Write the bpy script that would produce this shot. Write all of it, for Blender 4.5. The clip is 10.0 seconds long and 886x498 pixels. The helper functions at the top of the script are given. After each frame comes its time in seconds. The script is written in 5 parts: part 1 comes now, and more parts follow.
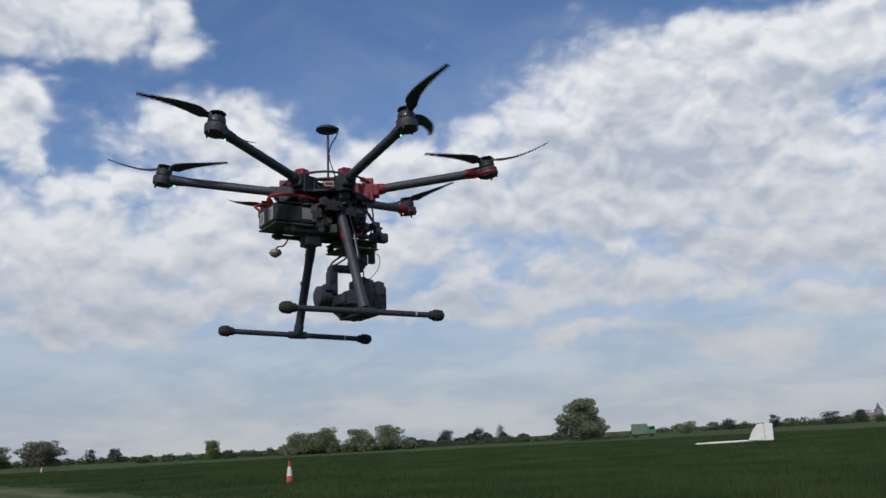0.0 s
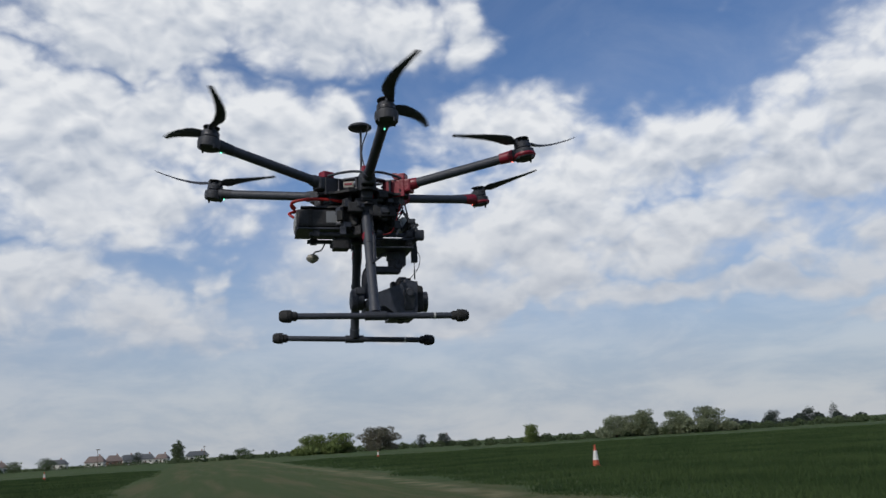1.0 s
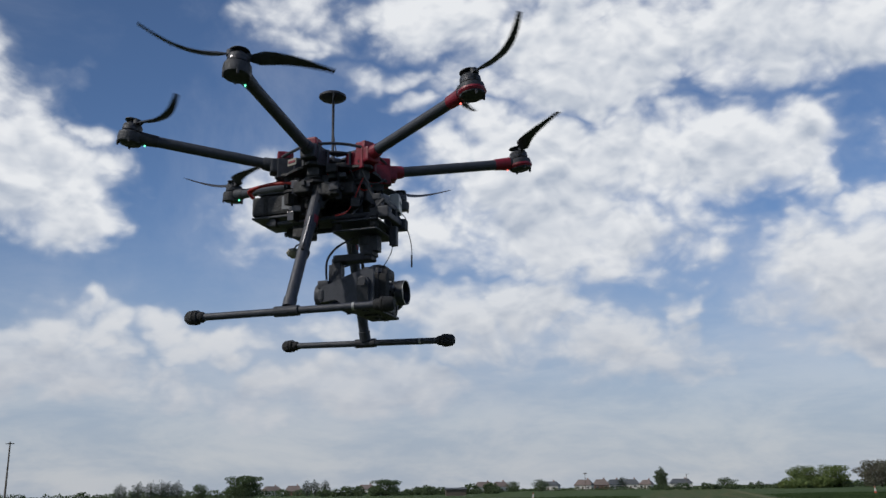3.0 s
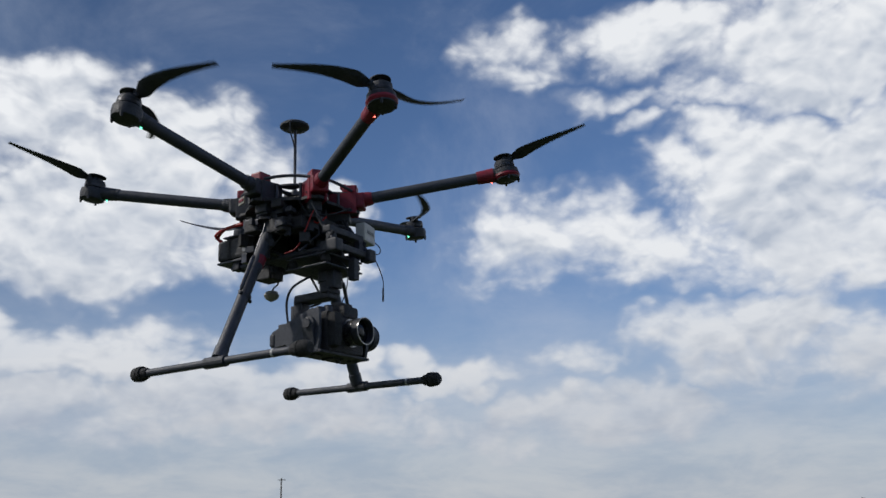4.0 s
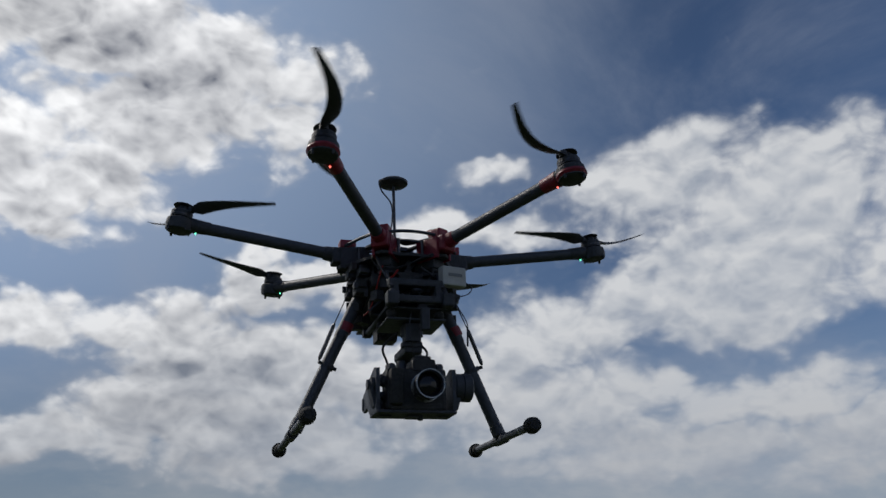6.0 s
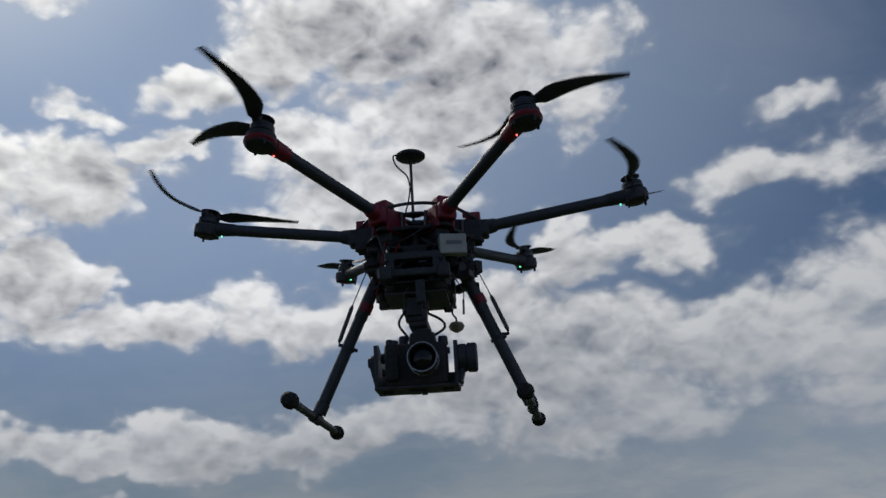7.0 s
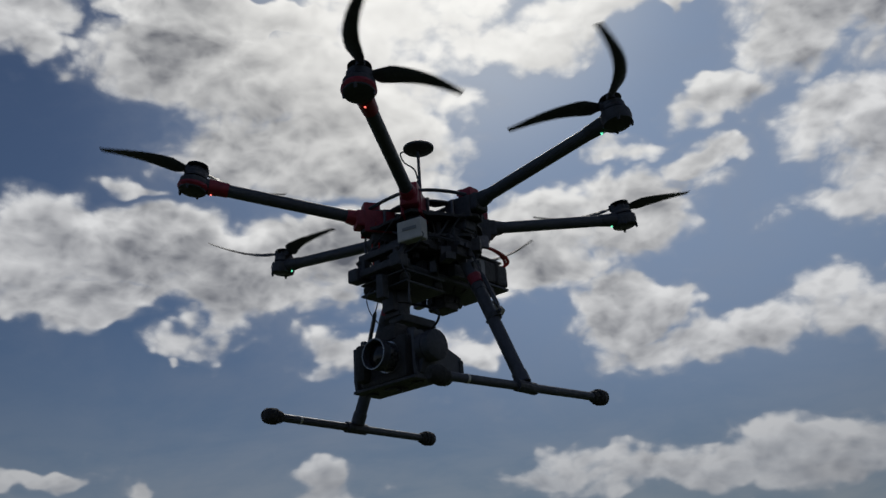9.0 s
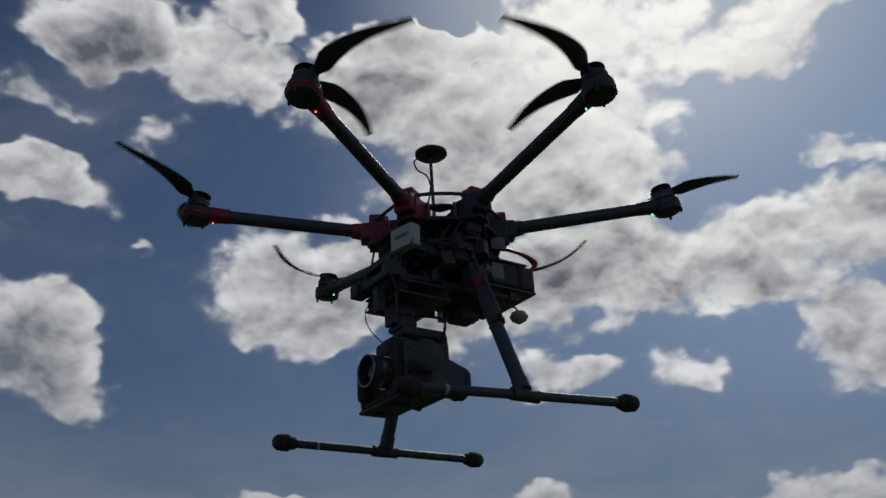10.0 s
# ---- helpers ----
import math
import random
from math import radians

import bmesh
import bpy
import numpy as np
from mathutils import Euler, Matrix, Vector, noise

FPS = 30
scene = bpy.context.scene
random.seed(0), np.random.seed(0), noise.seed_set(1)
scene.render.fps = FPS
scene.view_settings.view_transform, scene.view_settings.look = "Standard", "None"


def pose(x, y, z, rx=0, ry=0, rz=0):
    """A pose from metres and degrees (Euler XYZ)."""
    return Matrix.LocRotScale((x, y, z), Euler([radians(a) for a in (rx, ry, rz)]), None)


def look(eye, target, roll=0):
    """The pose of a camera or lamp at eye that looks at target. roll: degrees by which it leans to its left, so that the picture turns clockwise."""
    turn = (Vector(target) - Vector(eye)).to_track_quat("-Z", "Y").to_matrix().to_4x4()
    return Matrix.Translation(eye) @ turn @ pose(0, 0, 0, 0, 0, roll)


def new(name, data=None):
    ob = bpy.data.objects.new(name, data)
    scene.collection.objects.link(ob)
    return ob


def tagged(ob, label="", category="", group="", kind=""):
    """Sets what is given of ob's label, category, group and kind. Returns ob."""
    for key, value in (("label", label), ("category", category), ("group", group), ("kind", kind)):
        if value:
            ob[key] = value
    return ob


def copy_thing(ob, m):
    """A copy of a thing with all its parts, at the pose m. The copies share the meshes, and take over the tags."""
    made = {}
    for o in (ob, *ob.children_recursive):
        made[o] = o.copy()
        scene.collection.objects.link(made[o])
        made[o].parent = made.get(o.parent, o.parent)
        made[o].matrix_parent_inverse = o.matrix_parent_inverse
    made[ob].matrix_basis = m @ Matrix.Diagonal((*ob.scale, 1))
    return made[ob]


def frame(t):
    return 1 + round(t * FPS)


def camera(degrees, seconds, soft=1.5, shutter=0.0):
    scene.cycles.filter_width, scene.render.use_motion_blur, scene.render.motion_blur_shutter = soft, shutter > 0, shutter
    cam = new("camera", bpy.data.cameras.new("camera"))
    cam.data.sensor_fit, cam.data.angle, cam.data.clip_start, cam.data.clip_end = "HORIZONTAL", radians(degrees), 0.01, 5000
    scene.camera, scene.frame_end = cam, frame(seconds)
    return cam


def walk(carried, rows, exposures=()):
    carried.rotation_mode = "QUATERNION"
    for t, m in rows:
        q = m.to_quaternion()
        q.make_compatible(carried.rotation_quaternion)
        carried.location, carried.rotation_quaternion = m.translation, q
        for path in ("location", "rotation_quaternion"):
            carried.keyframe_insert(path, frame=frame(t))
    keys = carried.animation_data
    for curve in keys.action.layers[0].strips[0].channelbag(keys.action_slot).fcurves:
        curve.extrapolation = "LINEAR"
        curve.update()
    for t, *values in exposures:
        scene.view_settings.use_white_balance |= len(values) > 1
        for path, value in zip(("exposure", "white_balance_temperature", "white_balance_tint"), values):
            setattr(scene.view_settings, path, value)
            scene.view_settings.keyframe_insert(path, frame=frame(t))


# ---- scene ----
# The camera walks half round a hovering aircraft, held at about head height.
cam = camera(52.13, 10.0, soft=1.5, shutter=0.06)
walk(cam, [
    (0, pose(0.692, -2.348, 1.550, 101.95, 3.02, 9.68)),
    (0.5, pose(0.990, -2.167, 1.574, 101.96, 4.08, 18.93)),
    (1, pose(1.310, -1.967, 1.570, 102.04, 3.59, 29.31)),
    (1.5, pose(1.476, -1.714, 1.551, 103.26, 3.70, 36.41)),
    (2, pose(1.663, -1.438, 1.517, 103.78, 2.55, 44.88)),
    (2.5, pose(1.760, -1.153, 1.520, 104.85, 1.68, 52.01)),
    (4, pose(1.850, -0.223, 1.570, 107.02, 1.65, 74.05)),
    (4.5, pose(1.802, 0.004, 1.609, 111.13, 2.25, 84.77)),
    (5, pose(1.802, 0.315, 1.601, 111.75, 2.08, 96.88)),
    (5.5, pose(1.730, 0.587, 1.582, 111.72, 1.37, 106.12)),
    (7, pose(1.203, 1.291, 1.577, 109.65, 3.06, 136.54)),
    (7.5, pose(0.959, 1.442, 1.586, 110.81, 3.11, 146.83)),
    (8, pose(0.705, 1.546, 1.573, 113.07, 3.31, 156.37)),
    (8.5, pose(0.463, 1.561, 1.546, 114.83, 4.17, 165.54)),
    (9, pose(0.189, 1.643, 1.500, 112.65, 4.31, 174.19)),
    (9.5, pose(-0.005, 1.617, 1.466, 113.78, 3.05, 180.33)),
    (10, pose(-0.188, 1.531, 1.495, 114.79, 1.72, 187.52)),
], exposures=[(0, 0.0), (2.5, 0.0), (4, 0.05), (4.5, -0.05), (5.5, -0.28), (7, -0.60), (8.5, -0.87), (10, -0.90)])

# ---------------------------------------------------------------- light
SUN_AZ, SUN_EL = 171.0, 42.0        # degrees, azimuth counter-clockwise from +y
SUN = Vector((-math.sin(radians(SUN_AZ)) * math.cos(radians(SUN_EL)),
              math.cos(radians(SUN_AZ)) * math.cos(radians(SUN_EL)), math.sin(radians(SUN_EL))))

sun_data = bpy.data.lights.new("sun", "SUN")
sun_data.energy, sun_data.angle, sun_data.color = 2.2, radians(2.0), (1.0, 0.95, 0.88)
sun = new("sun", sun_data)
sun.matrix_basis = look(SUN * 50, (0, 0, 0))

world = bpy.data.worlds.new("sky")
scene.world = world
world.use_nodes = True


class Nodes:
    """Short hand for building node trees."""

    def __init__(self, tree):
        self.tree = tree

    def put(self, kind, **settings):
        node = self.tree.nodes.new(kind)
        for key, value in settings.items():
            setattr(node, key, value)
        return node

    def feed(self, socket, value):
        if isinstance(value, bpy.types.NodeSocket):
            self.tree.links.new(value, socket)
        elif value is not None:
            socket.default_value = value

    def math(self, op, a, b=None, c=None, clamp=False):
        n = self.put("ShaderNodeMath", operation=op, use_clamp=clamp)
        for s, v in zip(n.inputs, (a, b, c)):
            self.feed(s, v)
        return n.outputs[0]

    def vec(self, op, a, b=None, c=None):
        n = self.put("ShaderNodeVectorMath", operation=op)
        for s, v in zip(n.inputs, (a, b, c)):
            self.feed(s, v)
        return n.outputs["Value"] if op in ("DOT_PRODUCT", "LENGTH") else n.outputs[0]

    def noise(self, at, scale, detail=4.0, rough=0.55, warp=0.0, out="Fac"):
        n = self.put("ShaderNodeTexNoise")
        self.feed(n.inputs["Vector"], at)
        for key, v in (("Scale", scale), ("Detail", detail), ("Roughness", rough), ("Distortion", warp)):
            self.feed(n.inputs[key], v)
        return n.outputs[out]

    def ramp(self, v, lo, hi, a=0.0, b=1.0, smooth=True):
        n = self.put("ShaderNodeMapRange", interpolation_type="SMOOTHSTEP" if smooth else "LINEAR")
        for s, x in zip(n.inputs, (v, lo, hi, a, b)):
            self.feed(s, x)
        return n.outputs[0]

    def mix(self, f, a, b):
        n = self.put("ShaderNodeMix", data_type="RGBA")
        self.feed(n.inputs[0], f)
        self.feed(n.inputs[6], a)
        self.feed(n.inputs[7], b)
        return n.outputs[2]


N = Nodes(world.node_tree)
world.node_tree.nodes.clear()
ray = N.put("ShaderNodeTexCoord").outputs["Generated"]
axes = N.put("ShaderNodeSeparateXYZ")
N.feed(axes.inputs[0], ray)
# azimuth about the middle of the sky that is walked past, and elevation, in degrees
MID = 95.0
cs, sn = math.cos(radians(MID)), math.sin(radians(MID))
ahead = N.vec("DOT_PRODUCT", ray, (-sn, cs, 0))
aside = N.vec("DOT_PRODUCT", ray, (-cs, -sn, 0))
az = N.math("MULTIPLY_ADD", N.math("ARCTAN2", aside, ahead), 57.2958, MID)
el = N.math("MULTIPLY", N.math("ARCSINE", axes.outputs[2]), 57.2958)
spot = N.put("ShaderNodeCombineXYZ")
N.feed(spot.inputs[0], az)
N.feed(spot.inputs[1], el)
flat = N.vec("MULTIPLY", ray, (1.0, 1.0, 1.45))
wander = N.vec("SUBTRACT", N.noise(flat, 9.0, 3.0, 0.6, out="Color"), (0.5, 0.5, 0.5))
place = N.vec("MULTIPLY_ADD", wander, (9.0, 7.0, 0.0), spot.outputs[0])
above = N.vec("ADD", place, (0.0, 2.0, 0.0))       # the same place a little nearer the sun
HEAPS = []


def bank(*clouds):
    """Clouds of one part of the sky: azimuth, elevation, half width, half height, in degrees; thickness."""
    HEAPS.extend(clouds)


# beyond the stretch that the clouds below fill, scattered cloud goes on
beyond = N.math("MAXIMUM", N.ramp(el, 34.0, 46.0), N.ramp(N.math("ABSOLUTE", N.math("SUBTRACT", az, 99.0)), 108.0, 124.0))
scattered = N.math("MULTIPLY_ADD", beyond, 0.45, -0.85)


def cover_at(where):
    total = scattered
    for a, e, w, h, thick in HEAPS:
        d = N.vec("MULTIPLY_ADD", where, (1 / w, 1 / h, 0), (-a / w, -e / h, 0))
        near = N.math("MULTIPLY_ADD", N.vec("DOT_PRODUCT", d, d), -0.62 * thick, 0.66 * thick)
        total = N.math("SMOOTH_MAX", total, near, 0.18)
    return total


bank((33.8, 25.0, 5.6, 2.4, 1), (26.0, 25.5, 1.7, 2.2, 0.8), (35.4, 19.2, 2.5, 3.0, 1), (22.8, 19.4, 6.6, 2.6, 1), (29.6, 16.0, 3.8, 1.5, 1), (31.7, 12.2, 7.1, 3.3, 1.3), (23.5, 12.4, 7.1, 3.8, 1.2), (15.6, 16.1, 8.9, 3.5, 1.2), (6.3, 17.2, 3.3, 2.1, 1), (-5.1, 20.9, 8.8, 3.4, 1.2), (-14.3, 20.4, 8.0, 3.6, 1.3), (-8.0, 15.7, 13.5, 3.8, 1.8))
bank((0.6, 18.1, 4.4, 3.5, 1.2), (1.7, 14.0, 11.0, 2.5, 1.5), (-15.3, 13.3, 6.1, 2.6, 1.6), (-14.9, 10.7, 5.0, 1.6, 1), (-2.1, 9.1, 8.5, 1.4, 1), (1.7, 5.6, 3.5, 0.8, 1), (-8.5, 5.4, 6.1, 1.2, 1), (26.2, 8.8, 10.4, 1.0, 1), (12.3, 7.8, 9.0, 1.1, 1))
bank((44.5, 27.5, 12.1, 2.8, 1.2), (35.2, 26.7, 6.6, 3.1, 1.3), (49.3, 24.5, 6.9, 1.6, 1), (44.5, 19.9, 11.0, 3.2, 1.3), (36.3, 19.0, 3.5, 2.6, 1), (49.2, 14.3, 7.4, 2.3, 1), (56.7, 10.2, 4.6, 1.9, 0.9), (47.5, 8.2, 7.2, 1.8, 1), (42.4, 10.1, 1.1, 2.1, 0.7))
bank((57.5, 29.3, 7.4, 1.7, 1), (50.1, 26.0, 7.7, 2.8, 1.2), (68.5, 28.8, 3.2, 1.6, 0.8), (61.3, 26.1, 2.9, 0.9, 0.7), (60.0, 24.2, 1.3, 0.9, 0.7), (65.5, 17.7, 6.7, 2.7, 1), (60.1, 16.6, 5.5, 2.6, 1), (52.7, 20.1, 6.1, 3.4, 1.2), (56.0, 21.6, 3.3, 2.0, 1), (51.6, 15.9, 5.6, 3.3, 1.2), (59.0, 10.9, 3.2, 1.7, 0.9), (52.4, 10.3, 4.4, 2.0, 1))
bank((65.0, 9.6, 2.1, 1.2, 0.8), (73.2, 9.4, 5.0, 1.1, 1), (78.9, 9.0, 2.1, 1.4, 1), (83.8, 7.0, 10.5, 1.6, 0.9), (66.3, 6.2, 10.5, 1.4, 0.9))
bank((98.7, 23.6, 8.1, 3.2, 1.1), (91.8, 20.5, 8.2, 4.9, 1.4), (85.2, 17.6, 6.5, 3.4, 1.3), (81.0, 15.9, 2.5, 1.3, 1), (97.7, 17.1, 8.1, 3.2, 1.5), (110.3, 22.2, 4.6, 1.6, 0.9), (112.3, 25.5, 2.4, 0.8, 0.7), (115.7, 22.0, 3.4, 1.4, 1), (116.0, 12.9, 8.2, 2.8, 1.4), (108.1, 10.9, 8.9, 2.5, 1.3), (98.2, 10.9, 7.8, 1.4, 1), (88.2, 8.6, 8.4, 1.3, 1))
bank((81.8, 9.6, 1.8, 1.4, 1), (101.9, 7.6, 10.5, 1.7, 1), (107.4, 15.4, 5.9, 2.5, 1.1), (80.9, 21.0, 1.6, 0.8, 0.6))
bank((140.7, 33.5, 9.2, 3.1, 1.9), (130.8, 31.5, 7.6, 3.1, 1.2), (123.5, 31.3, 3.5, 2.0, 1), (134.5, 28.3, 8.7, 2.8, 1.2), (145.9, 31.8, 4.5, 2.6, 1), (143.5, 26.4, 5.2, 1.8, 1), (126.0, 28.6, 3.5, 1.7, 1), (152.5, 29.3, 3.2, 1.1, 0.8), (157.2, 23.2, 3.2, 2.3, 1.2), (154.1, 26.0, 2.0, 1.2, 1), (159.9, 17.2, 2.5, 2.4, 1.4), (157.4, 14.6, 4.0, 1.2, 1))
bank((152.4, 15.0, 4.0, 1.6, 1), (138.8, 15.3, 2.9, 1.6, 1), (127.5, 20.4, 1.8, 1.4, 1), (125.9, 18.3, 3.9, 1.5, 1.1), (120.5, 18.6, 3.8, 1.6, 1.2), (128.1, 13.1, 7.0, 3.4, 1.7), (122.2, 13.3, 4.7, 2.9, 1.4), (132.3, 10.5, 7.7, 2.4, 1.5), (124.6, 9.0, 7.6, 2.6, 1.6), (138.7, 8.9, 7.7, 1.6, 1.2), (156.3, 7.6, 11.1, 1.5, 1.3), (145.8, 8.1, 7.0, 1.4, 1))
bank((154.5, 34.9, 1.3, 0.4, 0.6), (158.6, 18.4, 1.7, 0.7, 0.8))
bank((191.2, 34.1, 5.7, 3.0, 1.4), (180.7, 33.2, 9.6, 4.0, 1.2), (172.1, 36.3, 6.5, 2.8, 1), (184.0, 29.4, 6.8, 1.7, 1.2), (177.6, 30.7, 4.1, 2.8, 1), (186.1, 37.2, 10.2, 1.5, 2.8), (166.3, 34.6, 7.2, 1.7, 0.9), (159.3, 35.5, 2.9, 1.2, 0.8), (199.7, 33.4, 2.1, 1.1, 1), (193.2, 26.9, 1.7, 0.5, 0.7), (197.8, 22.8, 4.4, 3.1, 1.3), (191.3, 22.9, 5.9, 2.9, 1.9))
bank((185.1, 21.0, 5.6, 3.0, 1.9), (194.6, 19.7, 5.7, 1.7, 2), (188.3, 17.2, 3.2, 0.9, 0.8), (169.7, 23.8, 4.7, 1.2, 0.9), (164.6, 23.8, 4.1, 1.6, 1), (166.2, 20.6, 4.9, 1.6, 1.2), (171.5, 16.8, 2.6, 1.4, 1), (179.7, 17.0, 2.2, 1.0, 0.8), (180.0, 8.2, 2.8, 0.9, 1), (191.9, 8.8, 1.6, 0.7, 1), (197.7, 8.7, 1.6, 0.6, 1), (188.6, 16.1, 0.7, 0.4, 0.7))
bank((211.0, 36.2, 6.1, 2.5, 2.8), (202.6, 35.5, 4.6, 2.6, 1.7), (199.5, 38.8, 3.5, 1.5, 2), (214.0, 27.1, 4.4, 1.2, 1.7), (213.1, 18.1, 4.1, 2.9, 2.4), (209.7, 16.4, 2.1, 1.8, 1.7), (214.0, 19.9, 2.4, 1.3, 1), (206.4, 30.8, 1.5, 0.7, 0.7), (214.8, 31.2, 2.6, 0.7, 0.6), (207.0, 24.6, 0.8, 0.4, 0.6))
bank((180.1, 22.8, 5.7, 2.5, 1.8), (174.0, 23.4, 4.8, 2.9, 1.6), (140.7, 24.1, 6.5, 2.1, 1.1), (143.7, 21.7, 5.7, 1.6, 1), (139.3, 15.8, 6.1, 1.5, 1.1), (130.9, 15.8, 3.7, 2.0, 1.2), (127.9, 19.2, 2.0, 1.9, 1.1), (159.7, 36.1, 5.6, 1.4, 1), (172.7, 31.3, 4.4, 1.4, 0.9), (160.7, 16.9, 3.3, 1.8, 1))
bank((174.6, 37.2, 7.3, 3.1, 1), (175.1, 31.4, 5.3, 3.5, 1.1), (178.7, 28.3, 8.0, 2.1, 1), (174.6, 22.9, 7.6, 2.8, 1.6), (165.6, 22.7, 4.4, 2.4, 1.2), (160.8, 17.2, 3.0, 2.9, 1.5), (160.1, 23.0, 2.8, 2.6, 1), (165.1, 8.4, 4.2, 1.0, 1), (179.7, 30.5, 4.9, 3.2, 1.2))
bank((-9.1, 10.1, 11.4, 1.9, 1.2), (12.1, 11.0, 9.1, 2.0, 1.1), (-15.0, 7.1, 4.9, 1.2, 1), (31.0, 8.3, 6.7, 1.2, 1))
bank((158.8, 24.0, 5.1, 2.2, 1.1), (161.1, 17.9, 3.1, 2.1, 1.3), (154.7, 14.9, 5.2, 1.4, 1), (146.1, 15.7, 5.5, 1.6, 1), (159.1, 27.6, 2.2, 0.7, 0.7), (159.0, 7.7, 6.5, 1.2, 1.3))
cover, cover_above = cover_at(place), cover_at(above)


def puffs(at, detail):
    """Heaped cloud: rolling noise with rounded heads on it, about nought."""
    heads = N.put("ShaderNodeTexVoronoi", feature="SMOOTH_F1")
    N.feed(heads.inputs["Vector"], N.vec("MULTIPLY_ADD", N.noise(at, 14.0, 2.0, out="Color"), (0.06, 0.06, 0.06), at))
    for key, v in (("Scale", 17.0), ("Detail", 2.5), ("Roughness", 0.55), ("Lacunarity", 2.2), ("Smoothness", 0.6)):
        heads.inputs[key].default_value = v
    rolls = N.math("MULTIPLY_ADD", N.noise(at, 9.0, detail, 0.60, 0.15), 2.0, -1.0)
    return N.math("MULTIPLY_ADD", heads.outputs["Distance"], -0.9, N.math("ADD", rolls, 0.33))


facing = N.vec("DOT_PRODUCT", ray, tuple(SUN))
against = N.ramp(facing, 0.40, 0.92)
billow = puffs(flat, 8.0)
raised = N.vec("ADD", flat, (0.0, 0.0, 0.022))
billow_above = puffs(raised, 3.0)
depth = N.math("ADD", N.math("MULTIPLY_ADD", billow, 0.95, 0.42), N.math("MULTIPLY", cover, 1.2))
depth_above = N.math("ADD", N.math("MULTIPLY_ADD", billow_above, 0.95, 0.42), N.math("MULTIPLY", cover_above, 1.2))
frayed = N.math("MULTIPLY_ADD", N.noise(flat, 30.0, 6.0, 0.62), 0.9, -0.45)
glare = N.ramp(facing, 0.94, 1.0)
glare = N.math("MULTIPLY", glare, glare)
cloud = N.ramp(N.math("MULTIPLY_ADD", frayed, 0.40, depth), -0.36, N.math("MULTIPLY_ADD", against, -0.24, 0.66))
# what lies between a place and the sun greys it: white heads and rims, grey bases
relief = N.math("SUBTRACT", billow_above, puffs(flat, 3.0))
soft_grey = N.math("MULTIPLY_ADD", N.noise(flat, 3.6, 3.0, 0.5, 0.2), 1.3, -0.65)
mass = N.math("ADD", N.math("MULTIPLY_ADD", depth, N.math("MULTIPLY_ADD", against, 0.28, 0.30), N.math("MULTIPLY", depth_above, N.math("MULTIPLY_ADD", against, -0.22, 0.55))),
              N.math("ADD", N.math("MULTIPLY_ADD", relief, 1.35, soft_grey), N.math("MULTIPLY", frayed, 0.30)))
shade = N.ramp(mass, N.math("MULTIPLY_ADD", against, -0.35, -0.15), N.math("MULTIPLY_ADD", against, 0.30, 1.55), smooth=False)
near_sun = N.ramp(facing, 0.86, 0.99)
lit_front = N.mix(shade, (7.9, 8.1, 8.4, 1), (4.2, 4.75, 5.7, 1))
lit_back = N.mix(shade, N.mix(near_sun, (10.6, 10.7, 10.9, 1), (11.2, 11.2, 11.0, 1)), N.mix(near_sun, (1.5, 1.65, 2.1, 1), (1.7, 1.8, 2.1, 1)))
tone = N.mix(against, lit_front, lit_back)
tone = N.mix(N.math("MULTIPLY", glare, 0.65), tone, (15.0, 14.8, 14.2, 1))

clear = N.put("ShaderNodeTexSky", sky_type="NISHITA", sun_disc=False, sun_elevation=radians(SUN_EL), sun_rotation=radians(-SUN_AZ),
              air_density=1.0, dust_density=0.15, ozone_density=3.0)
blue = N.vec("MULTIPLY", clear.outputs[0], N.mix(N.ramp(facing, -0.10, 0.80), (0.74, 0.86, 1.03, 1), (0.38, 0.40, 0.44, 1)))
# a wide thin veil of high cloud lies on the sun's near side
off = N.vec("MULTIPLY_ADD", spot.outputs[0], (1 / 52, 1 / 30, 0), (-148 / 52, -34 / 30, 0))
blue = N.mix(N.ramp(N.vec("DOT_PRODUCT", off, off), 0.0, 1.0, 0.62, 0.0), blue, (4.3, 5.6, 7.8, 1))
blue = N.mix(N.math("MULTIPLY", glare, 0.5), blue, (9.0, 9.4, 9.8, 1))
veil = N.math("MULTIPLY", N.ramp(N.noise(flat, 3.2, 7.0, 0.6, 0.6), 0.40, 0.75), 0.26)
blue = N.mix(veil, blue, N.mix(against, (5.0, 5.5, 6.6, 1), (3.6, 3.9, 4.6, 1)))
thin = N.math("MULTIPLY", N.ramp(depth, -0.8, 0.1), 0.24)
blue = N.mix(thin, blue, N.mix(against, (5.6, 6.0, 6.8, 1), (5.0, 5.3, 6.0, 1)))
sky = N.mix(cloud, blue, tone)
# low down the air itself is pale, with flat streaks of far cloud
streaks = N.ramp(N.noise(N.vec("MULTIPLY", ray, (1.0, 1.0, 3.2)), 7.0, 7.0, 0.6, 0.3), 0.33, 0.66)
pale = N.mix(streaks, (3.5, 4.0, 4.85, 1), (4.9, 5.1, 5.5, 1))
dull = N.mix(streaks, (1.9, 2.4, 3.2, 1), (3.4, 3.6, 4.0, 1))
haze = N.math("MULTIPLY", N.ramp(el, 0.0, 19.0, 1.0, 0.0), N.math("MULTIPLY_ADD", against, -0.35, 0.92))
sky = N.mix(haze, sky, N.mix(against, pale, dull))
